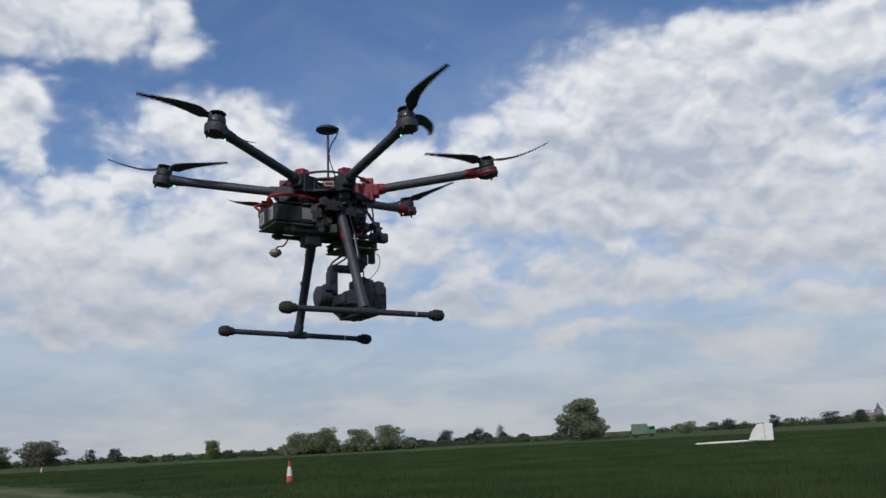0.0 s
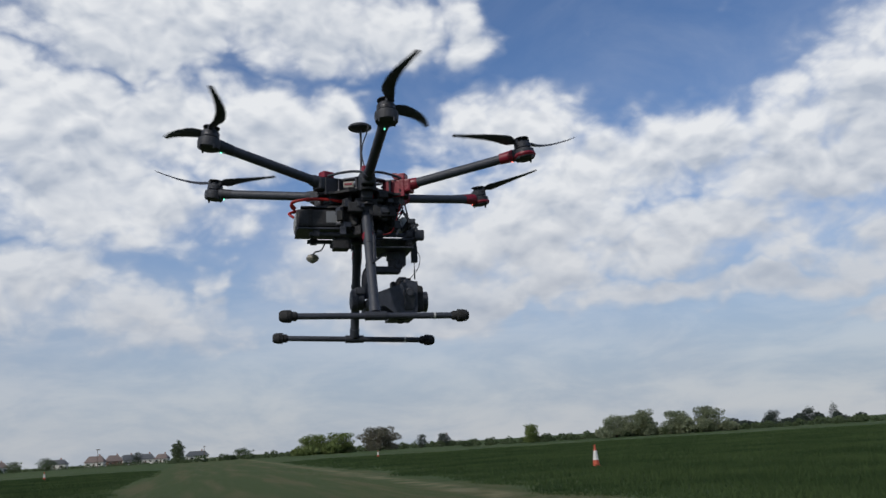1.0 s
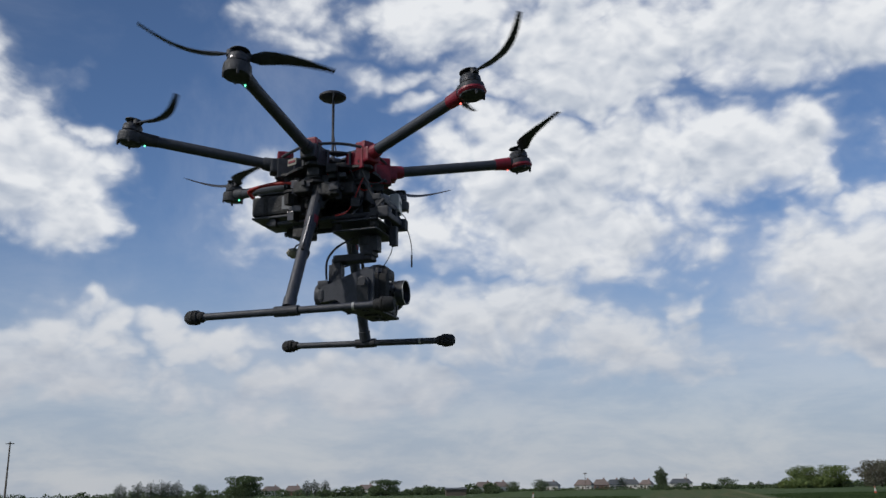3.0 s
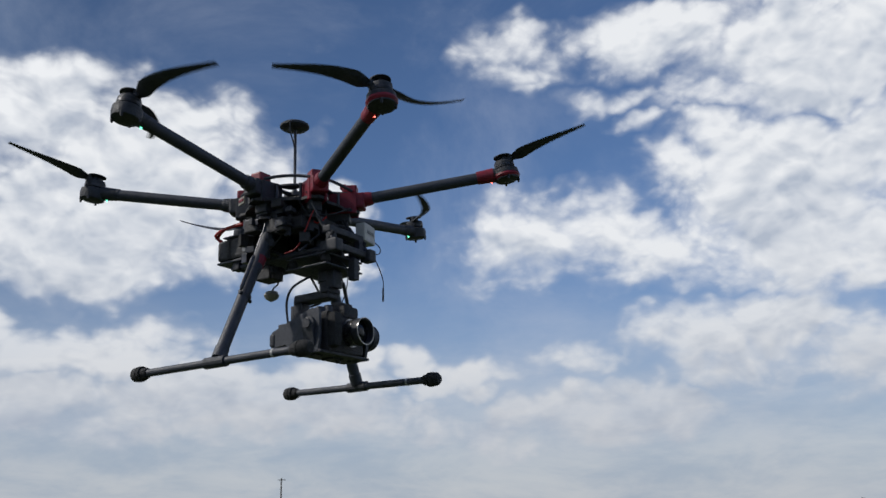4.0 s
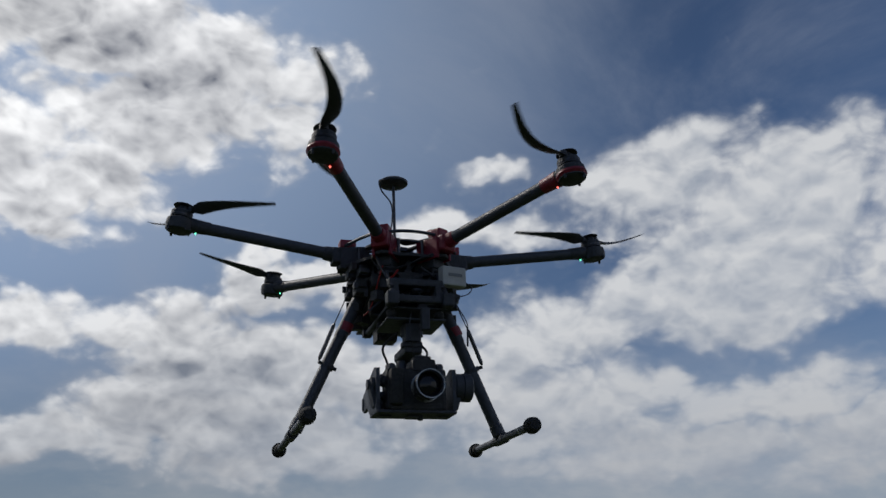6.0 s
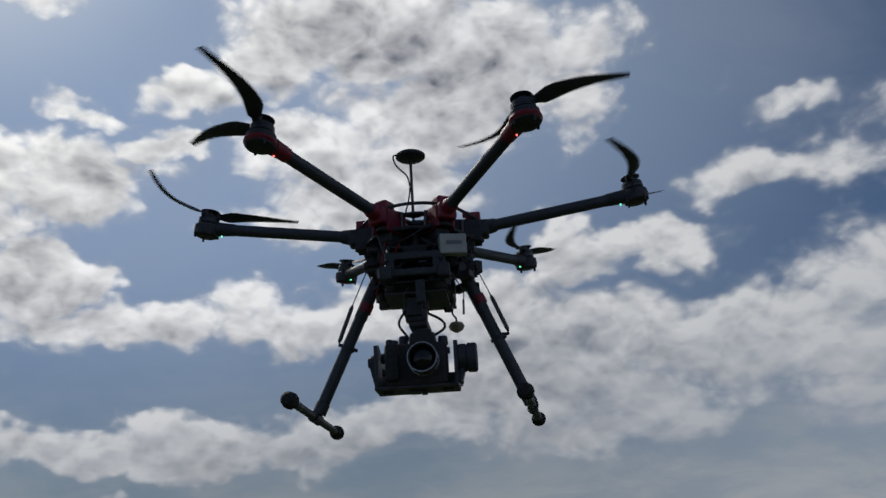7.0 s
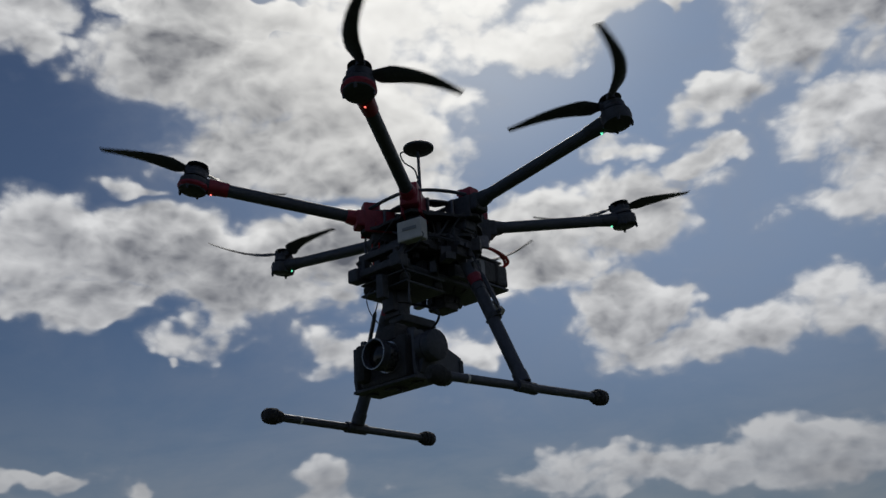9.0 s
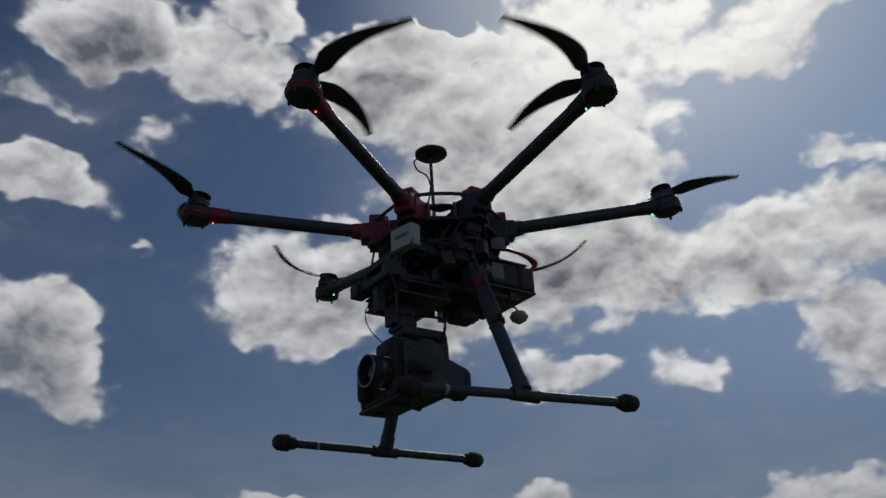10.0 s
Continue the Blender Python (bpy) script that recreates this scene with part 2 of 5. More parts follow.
# thin air and cloud scatter the sunlight forward
forward = N.ramp(facing, 0.70, 0.98, 1.0, 1.28)
sky = N.vec("SCALE", sky)
N.feed(sky.node.inputs["Scale"], forward)
back = N.put("ShaderNodeBackground")
N.feed(back.inputs[0], sky)
back.inputs[1].default_value = 0.1
N.tree.links.new(back.outputs[0], N.put("ShaderNodeOutputWorld").inputs[0])


# ---------------------------------------------------------------- materials
def material(name, base, rough=0.6, metal=0.0, second=None, scale=8.0, bump=0.0, bump_scale=None, spread=0.0, emit=None, spec=0.5, through_=0.0):
    """A surface of two noisy tones, with fine relief."""
    m = bpy.data.materials.new(name)
    m.use_nodes = True
    g = Nodes(m.node_tree)
    s = m.node_tree.nodes["Principled BSDF"]
    at = g.put("ShaderNodeTexCoord").outputs["Object"]
    tone_b = second or tuple(c * 0.7 for c in base)
    coarse = g.noise(at, scale, 5.0, 0.6)
    colour = g.mix(g.ramp(coarse, 0.3, 0.7), (*base, 1), (*tone_b, 1))
    if spread:
        lot = g.put("ShaderNodeNewGeometry").outputs["Random Per Island"]
        colour = g.mix(g.math("MULTIPLY", lot, spread), colour, (*tuple(c * 0.35 for c in base), 1))
    g.feed(s.inputs["Base Color"], colour)
    g.feed(s.inputs["Roughness"], g.ramp(g.noise(at, scale * 4, 3.0), 0.2, 0.8, max(rough - 0.12, 0.02), min(rough + 0.12, 1.0)))
    s.inputs["Metallic"].default_value = metal
    s.inputs["Specular IOR Level"].default_value = spec
    if bump:
        b = g.put("ShaderNodeBump")
        b.inputs["Strength"].default_value = bump
        b.inputs["Distance"].default_value = 0.01
        g.feed(b.inputs["Height"], g.noise(at, bump_scale or scale * 6, 4.0))
        g.feed(s.inputs["Normal"], b.outputs[0])
    if through_:
        thin_ = g.put("ShaderNodeBsdfTranslucent")
        g.feed(thin_.inputs[0], colour)
        blend = g.put("ShaderNodeMixShader")
        blend.inputs[0].default_value = through_
        g.tree.links.new(s.outputs[0], blend.inputs[1])
        g.tree.links.new(thin_.outputs[0], blend.inputs[2])
        g.tree.links.new(blend.outputs[0], m.node_tree.nodes["Material Output"].inputs[0])
    if emit:
        s.inputs["Emission Color"].default_value = (*emit[:3], 1)
        s.inputs["Emission Strength"].default_value = emit[3]
    return m


CARBON = material("carbon_fibre", (0.042, 0.048, 0.066), 0.55, 0.0, (0.031, 0.036, 0.050), 60, 0.15, 400)
BLACK = material("black_plastic", (0.034, 0.038, 0.051), 0.6, 0.0, (0.023, 0.026, 0.035), 40, 0.2, 300)
BOARD = material("dark_board", (0.024, 0.025, 0.030), 0.6, 0.0, (0.014, 0.014, 0.018), 35, 0.3, 200)
RUBBER = material("rubber", (0.025, 0.025, 0.027), 0.85, 0.0, None, 50, 0.3, 300)
RED = material("red_anodised", (0.24, 0.010, 0.030), 0.5, 0.0, (0.16, 0.007, 0.020), 30, 0.1)
RED_WIRE = material("red_wire", (0.40, 0.02, 0.02), 0.5)
METAL = material("motor_metal", (0.10, 0.10, 0.11), 0.35, 0.9, (0.06, 0.06, 0.065), 60)
SILVER = material("silver_ring", (0.40, 0.40, 0.39), 0.30, 1.0, (0.28, 0.28, 0.28), 60)
GLASS = material("lens_glass", (0.010, 0.010, 0.014), 0.06, 0.0, (0.008, 0.008, 0.010), 10, spec=0.35)
WHITE = material("white_plastic", (0.44, 0.45, 0.45), 0.45, 0.0, (0.36, 0.36, 0.36), 30)
GREY = material("grey_label", (0.20, 0.21, 0.23), 0.5)
IVORY = material("ivory_plastic", (0.36, 0.34, 0.30), 0.5)
LED_GREEN = material("green_led", (0.1, 0.8, 0.5), 0.3, emit=(0.15, 1.0, 0.55, 2.6))
LED_RED = material("red_led", (0.8, 0.1, 0.08), 0.3, emit=(1.0, 0.16, 0.12, 3.6))
CAMERA_BLACK = material("camera_black", (0.024, 0.024, 0.028), 0.6, 0.0, (0.015, 0.015, 0.018), 60, 0.4, 500)
BARK = material("bark", (0.085, 0.065, 0.05), 0.9, 0.0, (0.05, 0.04, 0.03), 3, 0.6)
LEAF = material("leaves", (0.135, 0.180, 0.090), 0.7, 0.0, (0.10, 0.140, 0.068), 0.5, spread=0.35, spec=0.2, through_=0.45)
LEAF_GREY = material("willow_leaves", (0.30, 0.335, 0.215), 0.7, 0.0, (0.22, 0.26, 0.16), 0.5, spread=0.35, spec=0.2, through_=0.45)
LEAF_LIGHT = material("spring_leaves", (0.22, 0.28, 0.10), 0.7, 0.0, (0.16, 0.21, 0.075), 0.5, spread=0.35, spec=0.2, through_=0.45)
LEAF_DARK = material("conifer_leaves", (0.085, 0.108, 0.090), 0.75, 0.0, (0.062, 0.082, 0.066), 0.5, spread=0.35, spec=0.2, through_=0.45)
LEAF_BROWN = material("budding_leaves", (0.22, 0.205, 0.160), 0.75, 0.0, (0.165, 0.17, 0.12), 0.5, spread=0.35, spec=0.2, through_=0.45)
GRASS = material("tall_grass", (0.078, 0.118, 0.044), 0.7, 0.0, (0.038, 0.068, 0.025), 0.16, spread=0.2, spec=0.1, through_=0.35)
CONE_ORANGE = material("cone_orange", (0.50, 0.085, 0.035), 0.5, 0.0, (0.36, 0.06, 0.03), 12)
CONE_WHITE = material("cone_sleeve", (0.72, 0.72, 0.70), 0.4, 0.0, (0.55, 0.55, 0.52), 12)
GLIDER = material("white_gelcoat", (0.80, 0.80, 0.80), 0.3, 0.0, (0.72, 0.72, 0.73), 2)
RENDERED = material("white_render", (0.72, 0.70, 0.66), 0.8, 0.0, (0.62, 0.60, 0.56), 1.5)
BRICK = material("brick_wall", (0.30, 0.17, 0.12), 0.85, 0.0, (0.24, 0.13, 0.10), 1.5)
TILE = material("roof_tiles", (0.20, 0.155, 0.135), 0.8, 0.0, (0.15, 0.12, 0.11), 1.0)
SLATE = material("roof_slates", (0.10, 0.11, 0.12), 0.7, 0.0, (0.08, 0.085, 0.09), 1.0)
PANE = material("window_pane", (0.03, 0.035, 0.04), 0.1, 0.0, None, 2)
WOOD = material("weathered_wood", (0.16, 0.13, 0.10), 0.85, 0.0, (0.10, 0.08, 0.065), 4, 0.3)
VAN_GREEN = material("green_paint", (0.05, 0.22, 0.10), 0.4, 0.0, (0.04, 0.17, 0.08), 1)
VAN_GREY = material("box_grey", (0.13, 0.19, 0.15), 0.5, 0.0, (0.10, 0.15, 0.12), 1)
STONE = material("church_stone", (0.24, 0.23, 0.21), 0.9, 0.0, (0.18, 0.17, 0.16), 0.6)


# ---------------------------------------------------------------- mesh helpers
def part(name, bm, mat, parent=None, label="", smooth=False):
    """Links a bmesh as one mesh object, under a thing or under a part."""
    data = bpy.data.meshes.new(name)
    bmesh.ops.recalc_face_normals(bm, faces=bm.faces)
    bm.to_mesh(data)
    bm.free()
    if smooth:
        for p in data.polygons:
            p.use_smooth = True
        data.set_sharp_from_angle(angle=radians(40))
    data.materials.append(mat)
    ob = new(name, data)
    ob.parent = parent
    if label:
        tagged(ob, label)
    return ob


def empty(name, m, label, category, group="", kind=""):
    ob = new(name)
    ob.empty_display_size = 0.1
    ob.matrix_basis = m
    return tagged(ob, label, category, group, kind)


def box(bm, centre, size, bevel=0.0, turn=None):
    """A box with chamfered edges, turned about its centre."""
    b = bmesh.new()
    bmesh.ops.create_cube(b, size=1.0)
    bmesh.ops.scale(b, vec=size, verts=b.verts)
    if bevel:
        bmesh.ops.bevel(b, geom=b.edges[:], offset=bevel, segments=2, affect="EDGES", profile=0.6)
    bmesh.ops.transform(b, matrix=Matrix.Translation(centre) @ (turn.to_4x4() if turn else Matrix()), verts=b.verts)
    merge(bm, b)
    return bm


def merge(bm, b):
    made = {v: bm.verts.new(v.co) for v in b.verts}
    for f in b.faces:
        bm.faces.new([made[v] for v in f.verts])
    b.free()


def turned(bm, a, b, profile, seg=16):
    """A turned body on the axis from a to b: rows of (share of the way, radius)."""
    a, b = Vector(a), Vector(b)
    q = (b - a).to_track_quat("Z", "Y")
    rings = []
    for s, r in profile:
        c = a.lerp(b, s)
        rings.append([bm.verts.new(c + q @ Vector((r * math.cos(2 * math.pi * k / seg), r * math.sin(2 * math.pi * k / seg), 0))) for k in range(seg)])
    for lo, hi in zip(rings, rings[1:]):
        for k in range(seg):
            bm.faces.new((lo[k], lo[(k + 1) % seg], hi[(k + 1) % seg], hi[k]))
    bm.faces.new(rings[0][::-1])
    bm.faces.new(rings[-1])
    return bm


def rod(bm, a, b, r, seg=14, r2=None):
    return turned(bm, a, b, ((0, r), (1, r2 or r)), seg)


def cable(bm, points, r, seg=7):
    """A bent cable through the points."""
    pts = [Vector(p) for p in points]
    path = []
    for i in range(len(pts) - 1):
        p0, p1, p2, p3 = pts[max(i - 1, 0)], pts[i], pts[i + 1], pts[min(i + 2, len(pts) - 1)]
        for k in range(6):
            t = k / 6
            path.append(0.5 * ((2 * p1) + (p2 - p0) * t + (2 * p0 - 5 * p1 + 4 * p2 - p3) * t * t + (3 * p1 - p0 - 3 * p2 + p3) * t ** 3))
    path.append(pts[-1])
    rings = []
    for i, p in enumerate(path):
        d = (path[min(i + 1, len(path) - 1)] - path[max(i - 1, 0)])
        q = d.to_track_quat("Z", "Y") if d.length > 1e-9 else Vector((0, 0, 1)).to_track_quat("Z", "Y")
        rings.append([bm.verts.new(p + q @ Vector((r * math.cos(2 * math.pi * k / seg), r * math.sin(2 * math.pi * k / seg), 0))) for k in range(seg)])
    for lo, hi in zip(rings, rings[1:]):
        for k in range(seg):
            bm.faces.new((lo[k], lo[(k + 1) % seg], hi[(k + 1) % seg], hi[k]))
    bm.faces.new(rings[0][::-1])
    bm.faces.new(rings[-1])
    return bm


def plate(bm, outline, z0, z1, hole=None):
    """A flat plate of an outline in x, y; a hole with as many corners may go through it."""
    n = len(outline)
    lo = [bm.verts.new((x, y, z0)) for x, y in outline]
    hi = [bm.verts.new((x, y, z1)) for x, y in outline]
    for k in range(n):
        bm.faces.new((lo[k], lo[(k + 1) % n], hi[(k + 1) % n], hi[k]))
    if hole is None:
        bm.faces.new(lo[::-1])
        bm.faces.new(hi)
        return bm
    li = [bm.verts.new((x, y, z0)) for x, y in hole]
    ui = [bm.verts.new((x, y, z1)) for x, y in hole]
    for k in range(n):
        j = (k + 1) % n
        bm.faces.new((li[j], li[k], ui[k], ui[j]))
        bm.faces.new((lo[j], lo[k], li[k], li[j]))
        bm.faces.new((hi[k], hi[j], ui[j], ui[k]))
    return bm


def from_arrays(name, verts, faces, mat, parent=None, label=""):
    data = bpy.data.meshes.new(name)
    data.from_pydata(verts, [], faces)
    data.materials.append(mat)
    ob = new(name, data)
    ob.parent = parent
    if label:
        tagged(ob, label)
    return ob


# ---------------------------------------------------------------- ground
def strip_side(x, y):
    """How far a place lies outside the mown strip (negative inside)."""
    left = (x + 42.0) * -0.712 + (y - 36.5) * -0.702
    right = (x + 14.0) * 0.735 + (y - 28.0) * 0.678
    return max(left, right)


def ground():
    m = bpy.data.materials.new("field_grass")
    m.use_nodes = True
    g = Nodes(m.node_tree)
    s = m.node_tree.nodes["Principled BSDF"]
    at = g.put("ShaderNodeTexCoord").outputs["Object"]
    ragged = g.math("MULTIPLY_ADD", g.noise(at, 0.25, 5.0), 5.0, -2.5)
    left = g.math("ADD", g.vec("DOT_PRODUCT", at, (-0.712, -0.702, 0)), -42.0 * 0.712 + 36.5 * 0.702)
    right = g.math("ADD", g.vec("DOT_PRODUCT", at, (0.735, 0.678, 0)), 14.0 * 0.735 - 28.0 * 0.678)
    out = g.math("ADD", g.math("MAXIMUM", left, right), ragged)
    rough = g.ramp(out, -0.6, 0.6)
    fine = g.noise(at, 3.0, 8.0, 0.7)
    wide = g.noise(at, 0.045, 6.0, 0.6)
    tall = g.mix(fine, (0.032, 0.058, 0.020, 1), (0.062, 0.100, 0.035, 1))
    tall = g.mix(g.ramp(wide, 0.35, 0.7), tall, (0.075, 0.098, 0.040, 1))
    # mowing leaves lines of cut straw along the strip
    across = g.put("ShaderNodeCombineXYZ")
    g.feed(across.inputs[0], g.math("MULTIPLY", g.vec("DOT_PRODUCT", at, (0.722, 0.692, 0)), 0.55))
    g.feed(across.inputs[1], g.math("MULTIPLY", g.vec("DOT_PRODUCT", at, (-0.692, 0.722, 0)), 0.03))
    lines = g.noise(across.outputs[0], 1.0, 5.0, 0.65)
    mown = g.mix(fine, (0.046, 0.074, 0.026, 1), (0.078, 0.102, 0.040, 1))
    mown = g.mix(g.ramp(lines, 0.46, 0.62), mown, (0.105, 0.105, 0.050, 1))
    # a swath of cut straw lies along the strip's edge
    edge = g.math("ADD", right, g.math("MULTIPLY", ragged, 0.25))
    swath = g.math("MULTIPLY", g.math("MULTIPLY", g.ramp(edge, -2.2, -1.4), g.ramp(edge, -0.4, -1.0)), g.ramp(g.noise(at, 0.5, 6.0, 0.7), 0.40, 0.62))
    mown = g.mix(swath, mown, (0.19, 0.175, 0.10, 1))
    g.feed(s.inputs["Base Color"], g.mix(rough, mown, tall))
    s.inputs["Roughness"].default_value = 0.9
    s.inputs["Specular IOR Level"].default_value = 0.1
    b = g.put("ShaderNodeBump")
    b.inputs["Strength"].default_value, b.inputs["Distance"].default_value = 0.8, 0.15
    g.feed(b.inputs["Height"], fine)
    g.feed(s.inputs["Normal"], b.outputs[0])
    bm = bmesh.new()
    rings = [0.0, 6, 15, 30, 60, 120, 250, 500, 1000, 2000, 4500]
    seg, last = 48, None
    for r in rings:
        if r == 0:
            ring = [bm.verts.new((0, 0, 0))] * seg
        else:
            ring = [bm.verts.new((r * math.cos(2 * math.pi * k / seg), r * math.sin(2 * math.pi * k / seg), 0)) for k in range(seg)]
        if last:
            for k in range(seg):
                j = (k + 1) % seg
                bm.faces.new((last[k], ring[k], ring[j]) if last[0] is last[1] else (last[k], ring[k], ring[j], last[j]))
        last = ring
    tagged(part("ground", bm, m), "flat green airfield meadow with a mown strip", "field", kind="structure")


def tall_grass():
    """Uneven standing grass on both sides of the mown strip, in tufts of blades."""
    rnd = np.random.RandomState(5)
    verts, faces = [], []
    made = 0
    while made < 190000:
        az_ = radians(rnd.uniform(-22, 62))
        r = 11 + 139 * rnd.rand() ** 1.6
        x, y = -math.sin(az_) * r, math.cos(az_) * r
        side = strip_side(x, y) + 1.5 * noise.noise((x * 0.15, y * 0.15, 0))
        if side < 0.3:
            continue
        made += 1
        patch = 0.5 + 0.5 * noise.noise((x * 0.09, y * 0.09, 3.0))
        h = (0.07 + 0.26 * patch) * rnd.uniform(0.5, 1.2) * min(1.0, 0.35 + side * 0.10)
        w = 0.006 + 0.00048 * r
        for _ in range(2):
            a = rnd.uniform(0, 6.283)
            dx, dy = math.cos(a) * w, math.sin(a) * w
            lx, ly = rnd.uniform(-0.6, 0.6, 2) * h
            ox, oy = rnd.uniform(-0.25, 0.25, 2)
            k = len(verts)
            verts += [(x + ox - dx, y + oy - dy, -0.02), (x + ox + dx, y + oy + dy, -0.02), (x + ox + lx, y + oy + ly, h)]
            faces.append((k, k + 1, k + 2))
    tagged(from_arrays("tall_grass", verts, faces, GRASS), "uneven unmown green meadow grass beside the strip", "grass", kind="stuff")


ground()
tall_grass()


# ---------------------------------------------------------------- trees and hedges
def at_az(az_, dist, z=0.0):
    return Vector((-math.sin(radians(az_)) * dist, math.cos(radians(az_)) * dist, z))


def leaf_cloud(rnd, lobes, count, size, flatten=1.0):
    """Small leaf clumps scattered through the outer parts of rounded lobes (x, y, z, rx, rz)."""
    lobes = np.array(lobes)
    weight = lobes[:, 3] ** 2 * lobes[:, 4]
    pick = rnd.choice(len(lobes), count, p=weight / weight.sum())
    d = rnd.normal(size=(count, 3))
    d /= np.linalg.norm(d, axis=1)[:, None]
    rad = rnd.uniform(0.35, 1.08, count) ** 0.6
    L = lobes[pick]
    c = L[:, :3] + d * rad[:, None] * np.stack([L[:, 3], L[:, 3], L[:, 4]], 1)
    c[:, 2] = np.maximum(c[:, 2], 0.3)
    a = rnd.normal(size=(count, 3))
    b = rnd.normal(size=(count, 3))
    s = size * rnd.uniform(0.5, 1.3, count)[:, None]
    a *= s / np.linalg.norm(a, axis=1)[:, None]
    b *= s / np.linalg.norm(b, axis=1)[:, None]
    v = np.stack([c - a, c + b, c + a, c - b], 1).reshape(-1, 3)
    f = np.arange(count * 4).reshape(-1, 4)
    return v.tolist(), f.tolist()


def tree(az_, dist, height, width, mat, label, form="round", seed=0, leaves=1500, name="tree", leaf=None, group="", lean=0.0):
    rnd = np.random.RandomState(seed)
    ob = empty(name, Matrix.Translation(at_az(az_, dist)), label, "tree", group)
    bm = bmesh.new()
    base_r = 0.03 * height + 0.05
    top = height * (0.85 if form in ("poplar", "conifer") else 0.6)
    turned(bm, (0, 0, -0.1), (lean * height, 0, top), ((0, base_r * 1.4), (0.06, base_r), (0.5, base_r * 0.6), (1, base_r * 0.15)), 8)
    lobes = []
    if form == "poplar":
        for k in range(9):
            s = (k + 0.6) / 9
            w = width * 0.56 * (0.55 + 0.5 * math.sin(math.pi * min(1, s * 0.9 + 0.12))) * (1 if s < 0.75 else 1.25 * (1.35 - s))
            lobes.append((rnd.uniform(-.12, .12) * width, rnd.uniform(-.12, .12) * width, height * (0.1 + 0.86 * s), w, height * 0.1))
    elif form == "conifer":
        for k in range(9):
            s = (k + 0.5) / 9
            lobes.append((rnd.uniform(-.05, .05) * width, rnd.uniform(-.05, .05) * width, height * (0.06 + 0.9 * s), width * 0.5 * (1.02 - s) ** 0.7, height * 0.09))
    else:
        low = 0.06 if form == "round" else 0.02
        n = 28 if form == "round" else 24
        for k in range(n):
            a = rnd.uniform(0, 6.283)
            s = rnd.uniform(0, 1) ** 0.6
            z = rnd.uniform(0.04, 0.88)
            reach = width * 0.5 * math.sqrt(max(0.05, 1 - ((z - 0.38) / 0.62) ** 2)) * 0.92
            lobes.append((math.cos(a) * reach * s + lean * height * z, math.sin(a) * reach * s, height * z, width * rnd.uniform(0.12, 0.21), height * rnd.uniform(0.09, 0.15)))
        lobes.append((lean * height, 0, height * 0.84, width * 0.17, height * 0.13))
        lobes.append((lean * height * 0.4, 0, height * 0.46, width * 0.33, height * 0.36))
        for x, y, z, r, h in lobes[:10]:
            f = Vector((lean * z * 0.5, 0, height * low + 0.25 * z))
            turned(bm, f, (x, y, z), ((0, base_r * 0.4), (1, base_r * 0.08)), 5)
    part("trunk", bm, BARK, ob)
    v, f = leaf_cloud(rnd, lobes, int(leaves * 4.5), leaf or 0.0125 * math.sqrt(height * width) + 0.055)
    from_arrays("crown", v, f, mat, ob)
    return ob


def hedge(az0, az1, dist, height, mat, label, seed, name="hedge", count=2600, rough=0.5):
    """A long ragged hedgerow with bushes standing up out of it."""
    rnd = np.random.RandomState(seed)
    lobes = []
    n = max(6, int(abs(az1 - az0) * dist / 57.3 / (height * 0.9)))
    for k in range(n):
        a = az0 + (az1 - az0) * (k + rnd.uniform(0, 1)) / n
        h = height * (1 - rough + rough * rnd.uniform(0, 1.3))
        p = at_az(a, dist * rnd.uniform(0.97, 1.03))
        lobes.append((p.x, p.y, h * 0.45, height * rnd.uniform(0.5, 0.9), h * 0.55))
    v, f = leaf_cloud(rnd, lobes, int(count * 1.8), 0.07 * height + 0.10)
    tagged(from_arrays(name, v, f, mat), label, "hedge", kind="stuff")


tree(0.9, 200, 9.2, 10.5, LEAF_GREY, "large pale green willow standing alone at the field edge", seed=1, leaves=4200)
tree(23.7, 230, 4.9, 5.4, LEAF_LIGHT, "small round bright green tree in spring leaf", seed=2, leaves=1500)
tree(18.5, 230, 5.9, 8.6, LEAF_GREY, "wind-bent grey-green hedgerow tree", seed=3, leaves=1700, lean=-0.08)
tree(16.8, 228, 6.5, 8.4, LEAF_GREY, "wind-bent grey-green hedgerow tree", seed=4, leaves=1900, lean=-0.08)
tree(14.7, 225, 5.7, 7.6, LEAF_GREY, "wind-bent grey-green hedgerow tree", seed=5, leaves=1700, lean=-0.06)
tree(12.9, 226, 6.4, 8.2, LEAF_GREY, "tall grey-green hedgerow tree", seed=6, leaves=1900, lean=-0.06)
tree(37.4, 330, 7.6, 12, LEAF_LIGHT, "broad light green tree in a dense clump", seed=7, leaves=2000)
tree(35.7, 330, 7.5, 12, LEAF_LIGHT, "broad light green tree in a dense clump", seed=8, leaves=2000)
tree(33.2, 320, 8.6, 14.5, LEAF_BROWN, "broad brownish tree with thin spring leaf", seed=9, leaves=3000, form="bush")
tree(45.3, 480, 11.2, 5.6, LEAF, "tall dense green poplar near the houses", seed=10, form="poplar", leaves=2400)
tree(47.6, 520, 7.0, 6.5, LEAF_DARK, "dark green tree behind the bungalows", seed=11, leaves=700)
tree(70.5, 260, 6.6, 13, LEAF, "wide rounded green bush at the field edge", seed=12, form="bush", leaves=2600)
tree(73.2, 262, 4.6, 5.5, LEAF, "small rounded green bush", seed=13, form="bush", leaves=800)
